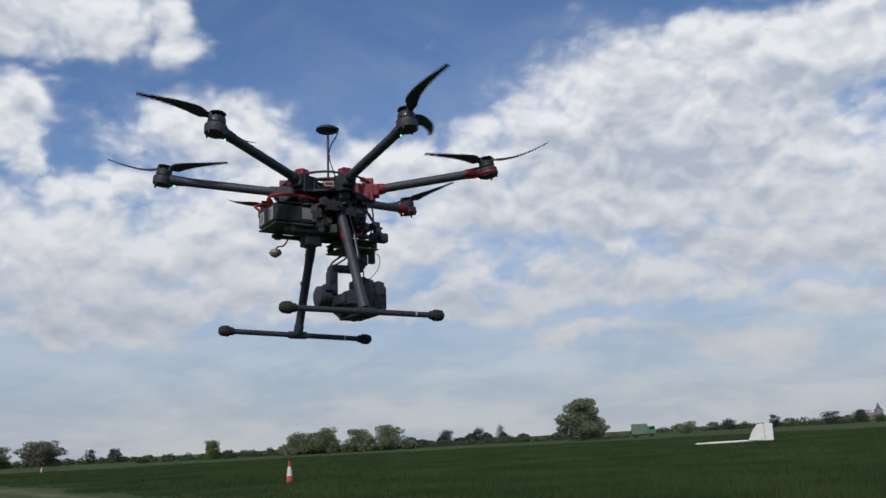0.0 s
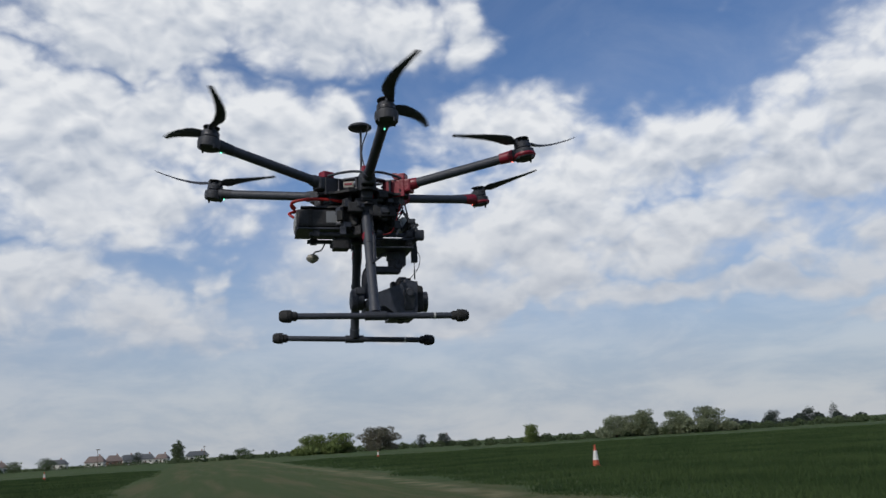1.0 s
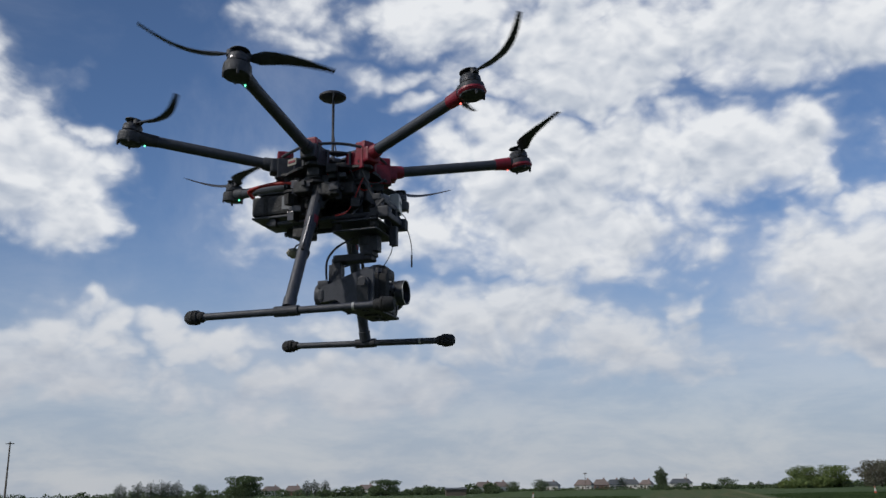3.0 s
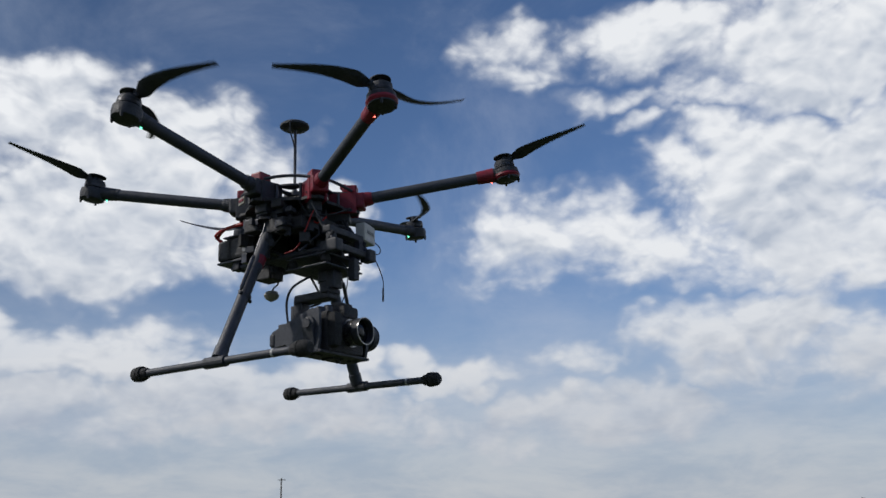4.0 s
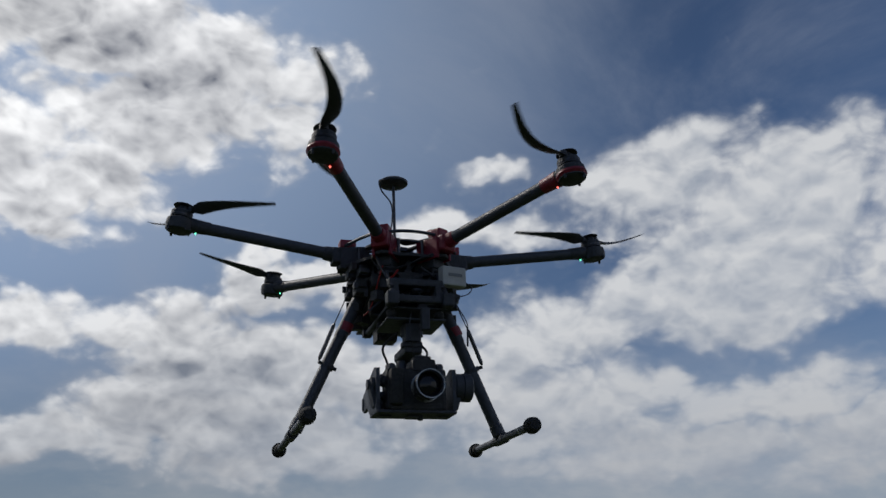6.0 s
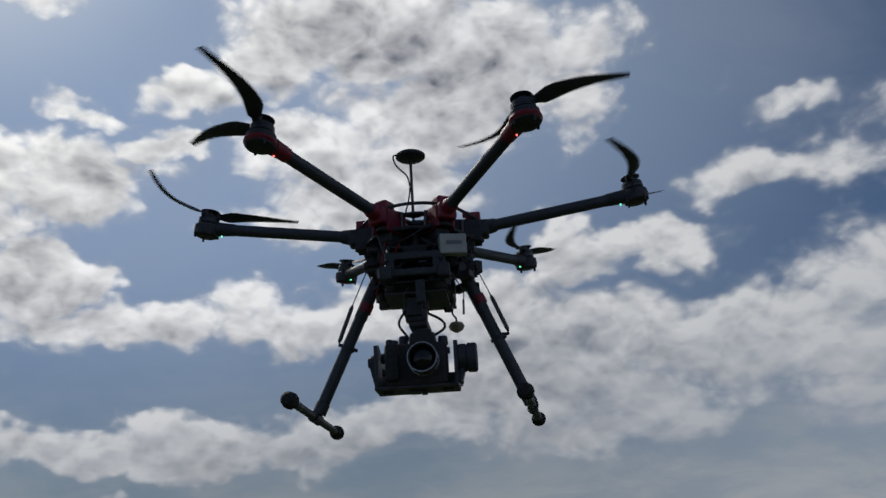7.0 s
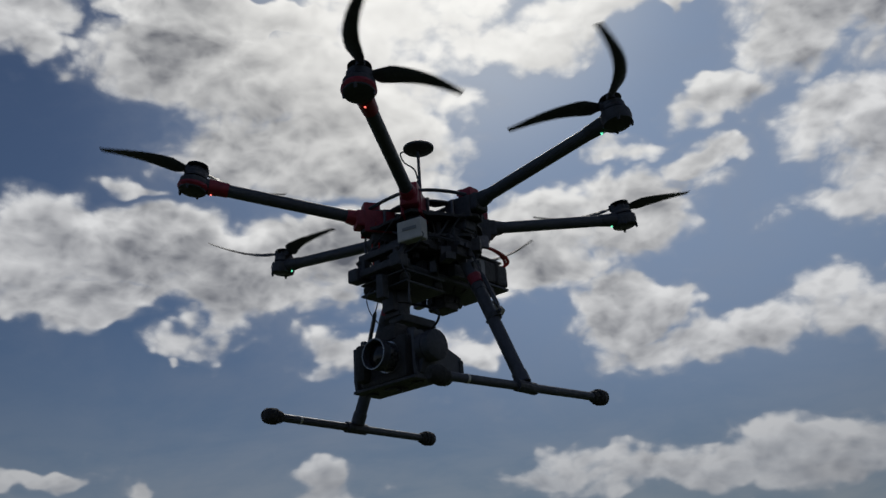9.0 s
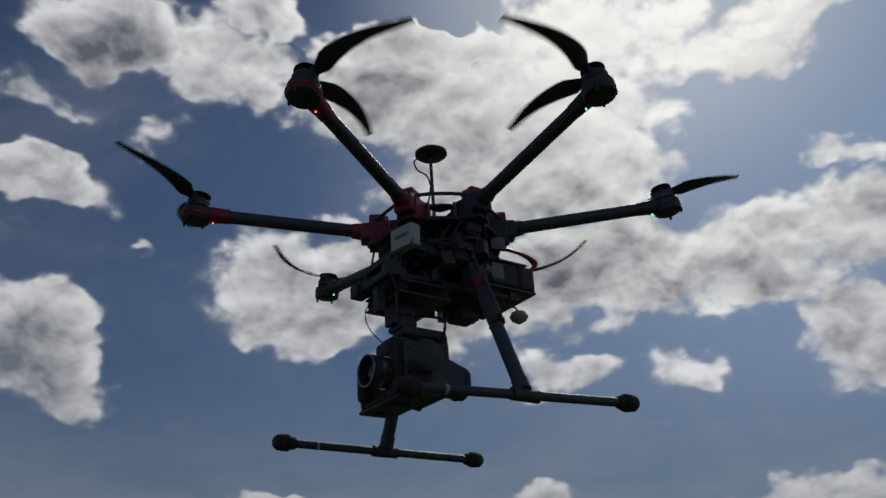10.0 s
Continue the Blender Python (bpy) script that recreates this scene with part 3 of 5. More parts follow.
for k, (a, h) in enumerate(((77.6, 7.5), (76.6, 8.2), (75.9, 8.6), (75.3, 8.8), (74.9, 8.2), (74.4, 8.4))):
    tree(a, 420, h - 0.6, 5.0, LEAF_DARK, "dark upright tree in a row of dark trees", form="poplar", seed=20 + k, leaves=600, group="row of dark conifers")
for k, a in enumerate((66.8, 66.3, 65.7)):
    tree(a, 420, 7.4, 4.2, LEAF_DARK, "dark slim conifer beside the bungalows", form="poplar", seed=30 + k, leaves=600, group="conifers by the bungalows")
tree(62.0, 300, 5.4, 12, LEAF, "low spreading green bush", form="bush", seed=34, leaves=1500)
tree(30.6, 330, 5.0, 4.5, LEAF_DARK, "small dark green tree", seed=35, leaves=600)
tree(29.3, 330, 5.2, 5.0, LEAF_DARK, "small dark green tree", seed=36, leaves=600)
tree(52.5, 430, 5.8, 9, LEAF, "green garden tree among the houses", seed=37, leaves=900)
tree(54.2, 430, 5.0, 8, LEAF, "green garden tree among the houses", seed=38, leaves=900)
tree(41.5, 380, 4.6, 9, LEAF, "rounded green bush by the strip's end", form="bush", seed=39, leaves=900)
tree(9.4, 300, 5.2, 5.5, LEAF_DARK, "small dark hedgerow tree", seed=40, leaves=700)
tree(7.4, 300, 5.6, 5.5, LEAF_DARK, "small dark hedgerow tree", seed=41, leaves=700)
tree(6.0, 300, 6.4, 2.6, LEAF_DARK, "slim dark upright hedgerow tree", form="poplar", seed=42, leaves=400)
tree(-13.4, 330, 4.6, 7.5, LEAF_DARK, "dark rounded far hedgerow tree", seed=43, leaves=700)
tree(-15.0, 330, 4.8, 7.0, LEAF_DARK, "dark rounded far hedgerow tree", seed=44, leaves=700)
tree(-5.4, 260, 3.4, 7.0, LEAF_GREY, "low pale green bush at the field edge", form="bush", seed=45, leaves=800)
tree(-7.8, 330, 4.4, 6.5, LEAF_DARK, "dark rounded far hedgerow tree", seed=46, leaves=600)
tree(-10.3, 330, 4.6, 5.0, LEAF_DARK, "dark rounded far hedgerow tree", seed=47, leaves=600)
hedge(-24, -2, 340, 2.9, LEAF, "far ragged green hedgerow along the field edge", 50, count=5000)
hedge(2, 28, 232, 1.9, LEAF, "long ragged green hedgerow along the field edge", 51, count=7000)
hedge(4.6, 11.8, 290, 3.0, LEAF_DARK, "dark green growth under the far hedgerow trees", 62, count=3000)
hedge(11.6, 20.0, 229, 3.4, LEAF_GREY, "thick grey-green growth between the hedgerow trees", 60, count=4500)
hedge(34.9, 38.3, 332, 5.0, LEAF_LIGHT, "dense light green growth of a tree clump", 61, count=3500)
hedge(27, 46, 335, 2.3, LEAF, "far green hedgerow beyond the strip", 52, count=6000)
hedge(44, 66, 470, 1.7, LEAF, "far green hedgerow before the houses", 53, count=6000)
hedge(55, 66, 320, 3.4, LEAF, "dense green bushes at the field edge", 54, count=4000)
hedge(66, 90, 460, 3.8, LEAF, "far green hedgerow beyond the field", 55, count=5000)
hedge(90, 220, 480, 3.6, LEAF, "far green hedgerow beyond the field", 56, count=6000)
hedge(-140, -24, 420, 3.4, LEAF, "far green hedgerow beyond the field", 57, count=5000)


# ---------------------------------------------------------------- buildings and small things on the field
def bungalow(az_, dist, width, eaves, ridge, wall_mat, roof_mat, label, turn=0.0):
    ob = empty("house", Matrix.Translation(at_az(az_, dist)) @ pose(0, 0, 0, 0, 0, az_ + turn), label, "house", "houses beyond the field")
    w, d = width / 2, 4.0
    bm = bmesh.new()
    box(bm, (0, 0, eaves / 2 - 0.1), (width, 2 * d, eaves + 0.2), 0.02)
    part("wall", bm, wall_mat, ob)
    bm = bmesh.new()
    o = 0.4
    pts = [(-w - o, -d - o, eaves), (w + o, -d - o, eaves), (w + o, d + o, eaves), (-w - o, d + o, eaves), (-w + 1.6, 0, ridge), (w - 1.6, 0, ridge)]
    vs = [bm.verts.new(p) for p in pts] + [bm.verts.new((p[0], p[1], p[2] - 0.18)) for p in pts[:4]]
    for f in ((0, 1, 5, 4), (2, 3, 4, 5), (1, 2, 5), (3, 0, 4), (0, 6, 7, 1), (1, 7, 8, 2), (2, 8, 9, 3), (3, 9, 6, 0), (9, 8, 7, 6)):
        bm.faces.new([vs[k] for k in f])
    roof = part("roof", bm, roof_mat, ob)
    bm = bmesh.new()
    box(bm, (w * 0.45, 0.3, ridge + 0.2), (0.7, 0.7, 1.4), 0.03)
    part("chimney", bm, BRICK, roof)
    for k in (-0.6, 0.0, 0.6):
        bm = bmesh.new()
        if k == 0:
            box(bm, (0, -d - 0.03, 1.0), (0.95, 0.1, 2.05), 0.02)
            part("door", bm, WOOD, ob)
            continue
        box(bm, (k * w, -d - 0.03, eaves * 0.55), (1.7, 0.1, 1.2), 0.02)
        frame_ = part("window", bm, RENDERED, ob)
        for j in (-0.4, 0.4):
            bm = bmesh.new()
            box(bm, (k * w + j, -d - 0.09, eaves * 0.55), (0.7, 0.03, 1.0))
            part("pane", bm, PANE, frame_)


for k, (a, w, e, r, wm, rm, lab) in enumerate((
        (49.9, 14, 3.0, 5.3, RENDERED, TILE, "white bungalow with a tiled hip roof"),
        (48.9, 12, 3.0, 5.3, BRICK, TILE, "brick bungalow with a tiled hip roof"),
        (48.1, 12, 3.2, 5.2, RENDERED, SLATE, "white rendered bungalow with a grey roof"),
        (47.1, 13, 3.2, 5.2, RENDERED, SLATE, "white rendered bungalow with a grey roof"),
        (46.2, 10, 2.8, 4.4, RENDERED, TILE, "white rendered bungalow beside the poplar"),
        (44.2, 17, 3.2, 4.8, RENDERED, SLATE, "long white rendered bungalow with a grey roof"),
        (68.9, 15, 3.2, 5.0, RENDERED, TILE, "white bungalow with a brown tiled roof"),
        (67.6, 14, 2.8, 5.2, BRICK, TILE, "brick bungalow with a brown tiled roof"),
        (63.2, 14, 3.2, 4.8, RENDERED, TILE, "white bungalow behind the bushes"),
        (56.0, 15, 3.2, 5.2, RENDERED, TILE, "white bungalow with a brown tiled roof"),
        (55.0, 13, 3.2, 5.2, RENDERED, TILE, "white bungalow with a brown tiled roof"),
        (29.2, 11, 3.2, 5.4, RENDERED, SLATE, "small white house with a grey roof"),
        (52.0, 16, 3.2, 4.6, RENDERED, SLATE, "low white bungalow with a grey roof"))):
    bungalow(a, 560 + 11 * (k % 4), w * 0.72, e - 0.2, r + 0.8, wm, rm, lab, (-12, 8, 18, -5)[k % 4])


def shed():
    ob = empty("shed", Matrix.Translation(at_az(57.7, 250)) @ pose(0, 0, 0, 0, 0, 62), "low dark weathered wooden shed with a sloping roof", "shed")
    bm = bmesh.new()
    box(bm, (0, 0, 0.8), (5.4, 3, 1.8), 0.03)
    part("wall", bm, WOOD, ob)
    bm = bmesh.new()
    box(bm, (0, 0, 1.9), (6.0, 3.6, 0.14), 0.02, Euler((radians(6), 0, 0)).to_matrix())
    part("roof", bm, SLATE, ob)


def lorry():
    ob = empty("lorry", Matrix.Translation(at_az(-2.7, 190)) @ pose(0, 0, 0, 0, 0, -2), "parked green box lorry at the field edge", "lorry")
    bm = bmesh.new()
    box(bm, (-0.4, 0, 1.75), (3.2, 2.2, 2.1), 0.05)
    part("cargo_box", bm, VAN_GREY, ob, "pale green box body")
    bm = bmesh.new()
    box(bm, (2.0, 0, 1.45), (1.5, 2.0, 1.7), 0.15)
    cab = part("cab", bm, VAN_GREEN, ob)
    bm = bmesh.new()
    box(bm, (2.1, -1.0, 1.85), (0.9, 0.06, 0.6), 0.02)
    part("window", bm, PANE, cab)
    bm = bmesh.new()
    box(bm, (0.3, 0, 0.6), (4.8, 1.6, 0.25), 0.03)
    part("chassis", bm, BLACK, ob)
    for x in (-1.2, 1.9):
        for y in (-0.95, 0.95):
            bm = bmesh.new()
            turned(bm, (x, y - 0.13, 0.45), (x, y + 0.13, 0.45), ((0, 0.38), (0.1, 0.45), (0.9, 0.45), (1, 0.38)), 16)
            part("wheel", bm, RUBBER, ob)


def church():
    ob = empty("church", Matrix.Translation(at_az(-15.8, 900)), "far grey stone church with a pointed spire", "church")
    bm = bmesh.new()
    box(bm, (0, 0, 4), (6, 6, 9), 0.1)
    part("tower", bm, STONE, ob)
    bm = bmesh.new()
    turned(bm, (0, 0, 8.5), (0, 0, 14.5), ((0, 3.2), (0.15, 2.2), (1, 0.05)), 8)
    part("spire", bm, SLATE, ob)
    bm = bmesh.new()
    box(bm, (-10, 0, 3), (14, 8, 6), 0.1)
    part("nave", bm, STONE, ob)


def glider():
    """A white aircraft's tail boom and swept fin standing in the grass."""
    ob = empty("glider", Matrix.Translation((11.6, 65.0, 0)) @ pose(0, 0, 0, 0, 0, -8), "white aircraft tail boom with a swept fin in the grass", "aircraft")
    bm = bmesh.new()
    turned(bm, (-4.4, 0.3, 0.36), (0.9, 0, 0.44), ((0, 0.015), (0.03, 0.06), (0.3, 0.075), (0.7, 0.07), (1, 0.06)), 14)
    part("fuselage", bm, GLIDER, ob)
    bm = bmesh.new()
    lo = [(-0.75, 0, 0.45), (0.35, 0, 0.42), (0.35, 0, 1.55), (-0.05, 0, 1.55), (-0.40, 0, 1.15)]
    a = [bm.verts.new((x, -0.05, z)) for x, y, z in lo]
    b = [bm.verts.new((x, 0.05, z)) for x, y, z in lo]
    bm.faces.new(a)
    bm.faces.new(b[::-1])
    for k in range(5):
        bm.faces.new((a[k], b[k], b[(k + 1) % 5], a[(k + 1) % 5]))
    part("fin", bm, GLIDER, ob)
    bm = bmesh.new()
    box(bm, (0.65, 0, 0.98), (0.56, 0.07, 1.12), 0.03)
    part("rudder", bm, GLIDER, ob)
    bm = bmesh.new()
    turned(bm, (-1.6, 0.12, 0.12), (-1.6, 0.20, 0.12), ((0, 0.10), (0.2, 0.13), (0.8, 0.13), (1, 0.10)), 14)
    rod(bm, (-1.6, 0.16, 0.12), (-1.6, 0.16, 0.40), 0.02, 8)
    part("wheel", bm, RUBBER, ob)


def traffic_cone():
    ob = empty("traffic_cone", Matrix.Translation((-13.5, 38.6, 0)), "tall orange traffic cone with a white sleeve in the grass", "traffic cone", "cones along the strip")
    bm = bmesh.new()
    box(bm, (0, 0, 0.03), (0.46, 0.46, 0.06), 0.015)
    part("base", bm, RUBBER, ob, "black rubber base")
    bm = bmesh.new()
    turned(bm, (0, 0, 0.06), (0, 0, 1.02), ((0, 0.19), (0.02, 0.165), (0.97, 0.035), (1, 0.028)), 20)
    part("body", bm, CONE_ORANGE, ob)
    bm = bmesh.new()
    turned(bm, (0, 0, 0.34), (0, 0, 0.76), ((0, 0.132), (1, 0.076)), 20)
    part("sleeve", bm, CONE_WHITE, ob, "white reflective sleeve")
    copy_thing(ob, pose(-75, 114, 0, 0, 0, 20))
    copy_thing(ob, pose(-101, 76.5, 0, 0, 0, 50))


def pole(az_, dist, height, label, lamp=False):
    ob = empty("pole", Matrix.Translation(at_az(az_, dist)), label, "pole")
    bm = bmesh.new()
    rod(bm, (0, 0, -0.1), (0, 0, height), 0.16, 10, 0.10)
    part("shaft", bm, WOOD, ob)
    bm = bmesh.new()
    box(bm, (0.2, 0, height - 0.3), (1.6, 0.15, 0.35) if lamp else (1.2, 0.12, 0.12), 0.02, Euler((0, 0, radians(az_))).to_matrix())
    part("crossbar", bm, WOOD, ob)


hedge(-1.9, 0.4, 196, 1.0, LEAF_BROWN, "low brown bank of earth and dry growth", 58, count=1200)
shed()
lorry()
church()
glider()
traffic_cone()
pole(49.8, 420, 7.9, "tall thin lamp pole near the houses", True)
pole(43.8, 420, 6.6, "wooden telegraph pole near the houses")
pole(83.8, 150, 9.7, "tall thin wooden pole in the field")


# ---------------------------------------------------------------- the aircraft: x right, y ahead, z up, from its middle
ARMS = {"FR": 30, "FL": -30, "R": 90, "L": -90, "BR": 150, "BL": -150}    # degrees from ahead, to the right
REACH, MOTOR_Z = 0.45, 0.085
copter = empty("hexacopter", pose(0, 0, 2.22, 0, 0, -48.3), "hovering black carbon hexacopter with red arm joints and a camera", "drone")


def out(angle, r, z, side=0.0):
    a = radians(angle)
    return Vector((math.sin(a) * r + math.cos(a) * side, math.cos(a) * r - math.sin(a) * side, z))


def ring_outline(radii, start=0.0):
    n = len(radii)
    return [(math.sin(2 * math.pi * k / n + start) * r, math.cos(2 * math.pi * k / n + start) * r) for k, r in enumerate(radii)]


def frame_plates():
    radii = [0.108 + 0.024 * max(0.0, math.cos(6 * (2 * math.pi * k / 48 - radians(30)))) for k in range(48)]
    bm = bmesh.new()
    star = [0.082 + 0.048 * max(0.0, math.cos(6 * (2 * math.pi * k / 48 - radians(30)))) ** 1.4 for k in range(48)]
    plate(bm, ring_outline(star), 0.036, 0.040, ring_outline([0.066 + 0.012 * math.cos(6 * (2 * math.pi * k / 48 - radians(30))) for k in range(48)]))
    part("top_plate", bm, CARBON, copter, "open carbon fibre top plate")
    bm = bmesh.new()
    plate(bm, ring_outline([0.03] * 16), 0.034, 0.042)
    part("centre_disc", bm, CARBON, copter)
    for k in range(6):
        bm = bmesh.new()
        a, b = out(60 * k + 30, 0.02, 0.038), out(60 * k + 30, 0.075, 0.038)
        box(bm, (a + b) / 2, (0.012, 0.07, 0.0035), 0.0, Euler((0, 0, radians(-60 * k - 30))).to_matrix())
        part("spoke", bm, CARBON, copter)
    bm = bmesh.new()
    plate(bm, ring_outline([r * 1.02 for r in radii]), -0.006, 0.000)
    part("bottom_plate", bm, BOARD, copter)
    bm = bmesh.new()
    plate(bm, ring_outline([r * 0.86 for r in radii]), -0.040, -0.035)
    part("lower_deck", bm, BOARD, copter)
    for k in range(12):
        p = out(30 * k + 15, 0.095, 0)
        bm = bmesh.new()
        turned(bm, (p.x, p.y, 0.0), (p.x, p.y, 0.036), ((0, .004), (.2, .0032), (.8, .0032), (1, .004)), 8)
        part("standoff", bm, METAL, copter)
    for k in range(6):
        p = out(60 * k, 0.075, 0)
        bm = bmesh.new()
        rod(bm, (p.x, p.y, -0.035), (p.x, p.y, -0.006), 0.005, 8)
        part("standoff", bm, BLACK, copter)
    # curved upper braces between the arms' roots
    for k in range(6):
        bm = bmesh.new()
        cable(bm, [out(60 * k - 24, 0.120, 0.042), out(60 * k - 10, 0.104, 0.049), out(60 * k + 10, 0.104, 0.049), out(60 * k + 24, 0.120, 0.042)], 0.0034, 6)
        part("brace", bm, CARBON, copter)


LEAN = radians(8.5)


def rotor(angle, h):
    """A place on the rotor's leaning axis, h above the foot of its motor mount."""
    return out(angle, REACH + 0.004 - math.sin(LEAN) * h, 0.053 + math.cos(LEAN) * h)


def arms():
    for key, a in ARMS.items():
        front = key in ("FR", "FL")
        hub, tip = out(a, 0.128, 0.024), out(a, REACH - 0.015, 0.069)
        bm = bmesh.new()
        rod(bm, hub, tip, 0.0122, 18)
        arm = part("arm", bm, CARBON, copter, "matt carbon fibre tube", True)
        # joint at the frame: clamp body, jaws, red lock knob
        bm = bmesh.new()
        turn = Euler((0, 0, radians(-a))).to_matrix()
        box(bm, out(a, 0.120, 0.021), (0.036, 0.052, 0.034), 0.005, turn)
        for s in (-0.017, 0.017):
            box(bm, out(a, 0.100, 0.014, s), (0.006, 0.060, 0.046), 0.002, turn)
        turned(bm, out(a, 0.138, 0.0252), out(a, 0.162, 0.0286), ((0, 0.0165), (0.2, 0.0162), (0.8, 0.0148), (1, 0.0136)), 16)
        part("joint", bm, RED if front else BLACK, arm, "red arm joint" if front else "")
        bm = bmesh.new()
        box(bm, out(a, 0.114, 0.047), (0.028, 0.032, 0.020), 0.004, turn)
        box(bm, out(a, 0.100, 0.054, 0.006), (0.012, 0.014, 0.012), 0.003, turn)
        part("lock_knob", bm, RED, arm, "red lock knob")
        # motor mount and motor, leaning inward with the rotor
        bm = bmesh.new()
        turned(bm, out(a, REACH - 0.058, 0.0632), out(a, REACH - 0.018, 0.0687), ((0, 0.0130), (0.3, 0.0136), (1, 0.0155)), 16)
        turned(bm, rotor(a, 0.0), rotor(a, 0.027), ((0, 0.020), (0.10, 0.0255), (0.55, 0.0275), (0.9, 0.0265), (1, 0.022)), 22)
        for k in range(4):
            p = rotor(a, 0.004)
            q = p + Vector((math.cos(k * 1.571 + 0.6) * 0.024, math.sin(k * 1.571 + 0.6) * 0.024, 0))
            turned(bm, q - Vector((0, 0, 0.006)), q + Vector((0, 0, 0.004)), ((0, 0.0022), (0.5, 0.0030), (1, 0.0030)), 8)
        part("motor_mount", bm, BLACK, arm, "", True)
        if front:
            bm = bmesh.new()
            turned(bm, out(a, REACH - 0.062, 0.0627), out(a, REACH - 0.026, 0.0676), ((0, 0.0138), (0.5, 0.0146), (1, 0.0162)), 16)
            turned(bm, rotor(a, 0.005), rotor(a, 0.014), ((0, 0.0265), (0.5, 0.0292), (1, 0.0284)), 22)
            part("mount_clip", bm, RED, arm, "red motor clip", True)
        bm = bmesh.new()
        turned(bm, rotor(a, 0.027), rotor(a, 0.0455), ((0, 0.0185), (0.1, 0.0185), (0.14, 0.0215), (0.78, 0.0215), (0.92, 0.019), (1, 0.009)), 24)
        part("motor", bm, BLACK, arm, "", True)
        bm = bmesh.new()
        turned(bm, rotor(a, 0.033), rotor(a, 0.035), ((0, 0.0219), (1, 0.0219)), 24)
        part("motor_band", bm, METAL, arm)
        # status lamp under the tube
        p = out(a, REACH - 0.030, 0.0515)
        bm = bmesh.new()
        turned(bm, p + Vector((0, 0, 0.006)), p - Vector((0, 0, 0.002)), ((0, 0.0021), (0.6, 0.0021), (1, 0.0012)), 10)
        part("status_lamp", bm, LED_RED if front else LED_GREEN, arm, "glowing red lamp" if front else "glowing green lamp")


def blade_mesh(side):
    """One swept, twisted, tapering folding blade along +x."""
    bm = bmesh.new()
    rows = []
    for k in range(15):
        s = k / 14
        r = 0.016 + 0.172 * s
        chord = 0.012 + 0.023 * min(1, s / 0.16) if s < 0.16 else 0.035 * (1 - 0.70 * ((s - 0.16) / 0.84) ** 0.85)
        sweep = side * 0.024 * math.sin(math.pi * s ** 0.9)
        lift = 0.024 * s * s
        pitch = radians(26 - 19 * s) * side
        row = []
        for u, h in ((-0.55, 0), (-0.15, 0.15), (0.25, 0.13), (0.45, 0), (0.25, -0.06), (-0.15, -0.07)):
            y, z = u * chord * side, h * chord
            row.append(bm.verts.new((r, sweep + y * math.cos(pitch) - z * math.sin(pitch), lift + y * math.sin(pitch) + z * math.cos(pitch))))
        rows.append(row)
    for lo, hi in zip(rows, rows[1:]):
        for k in range(6):
            bm.faces.new((lo[k], lo[(k + 1) % 6], hi[(k + 1) % 6], hi[k]))
    bm.faces.new(rows[0][::-1])
    bm.faces.new(rows[-1])
    turned(bm, (0.016, 0, -0.005), (0.016, 0, 0.006), ((0, 0.008), (1, 0.008)), 10)
    return bm


BLADES = {}


def propellers():
    for i, (key, a) in enumerate(ARMS.items()):
        bm = bmesh.new()
        turned(bm, (0, 0, -0.009), (0, 0, 0.009), ((0, 0.006), (0.15, 0.011), (0.7, 0.011), (0.9, 0.008), (1, 0.003)), 16)
        turned(bm, (0, 0, -0.0065), (0, 0, -0.004), ((0, 0.020), (1, 0.020)), 18)
        turned(bm, (0, 0, 0.0065), (0, 0, 0.008), ((0, 0.020), (1, 0.020)), 18)
        hub = part("propeller", bm, BLACK, copter, "", True)
        hub.matrix_basis = Matrix.Translation(rotor(a, 0.049)) @ Matrix.Rotation(LEAN, 4, Vector((math.cos(radians(a)), -math.sin(radians(a)), 0)))
        side = 1 if i in (0, 3, 4) else -1
        BLADES[key] = (side, [part("blade", blade_mesh(side), BLACK, hub, "", True) for _ in range(2)])


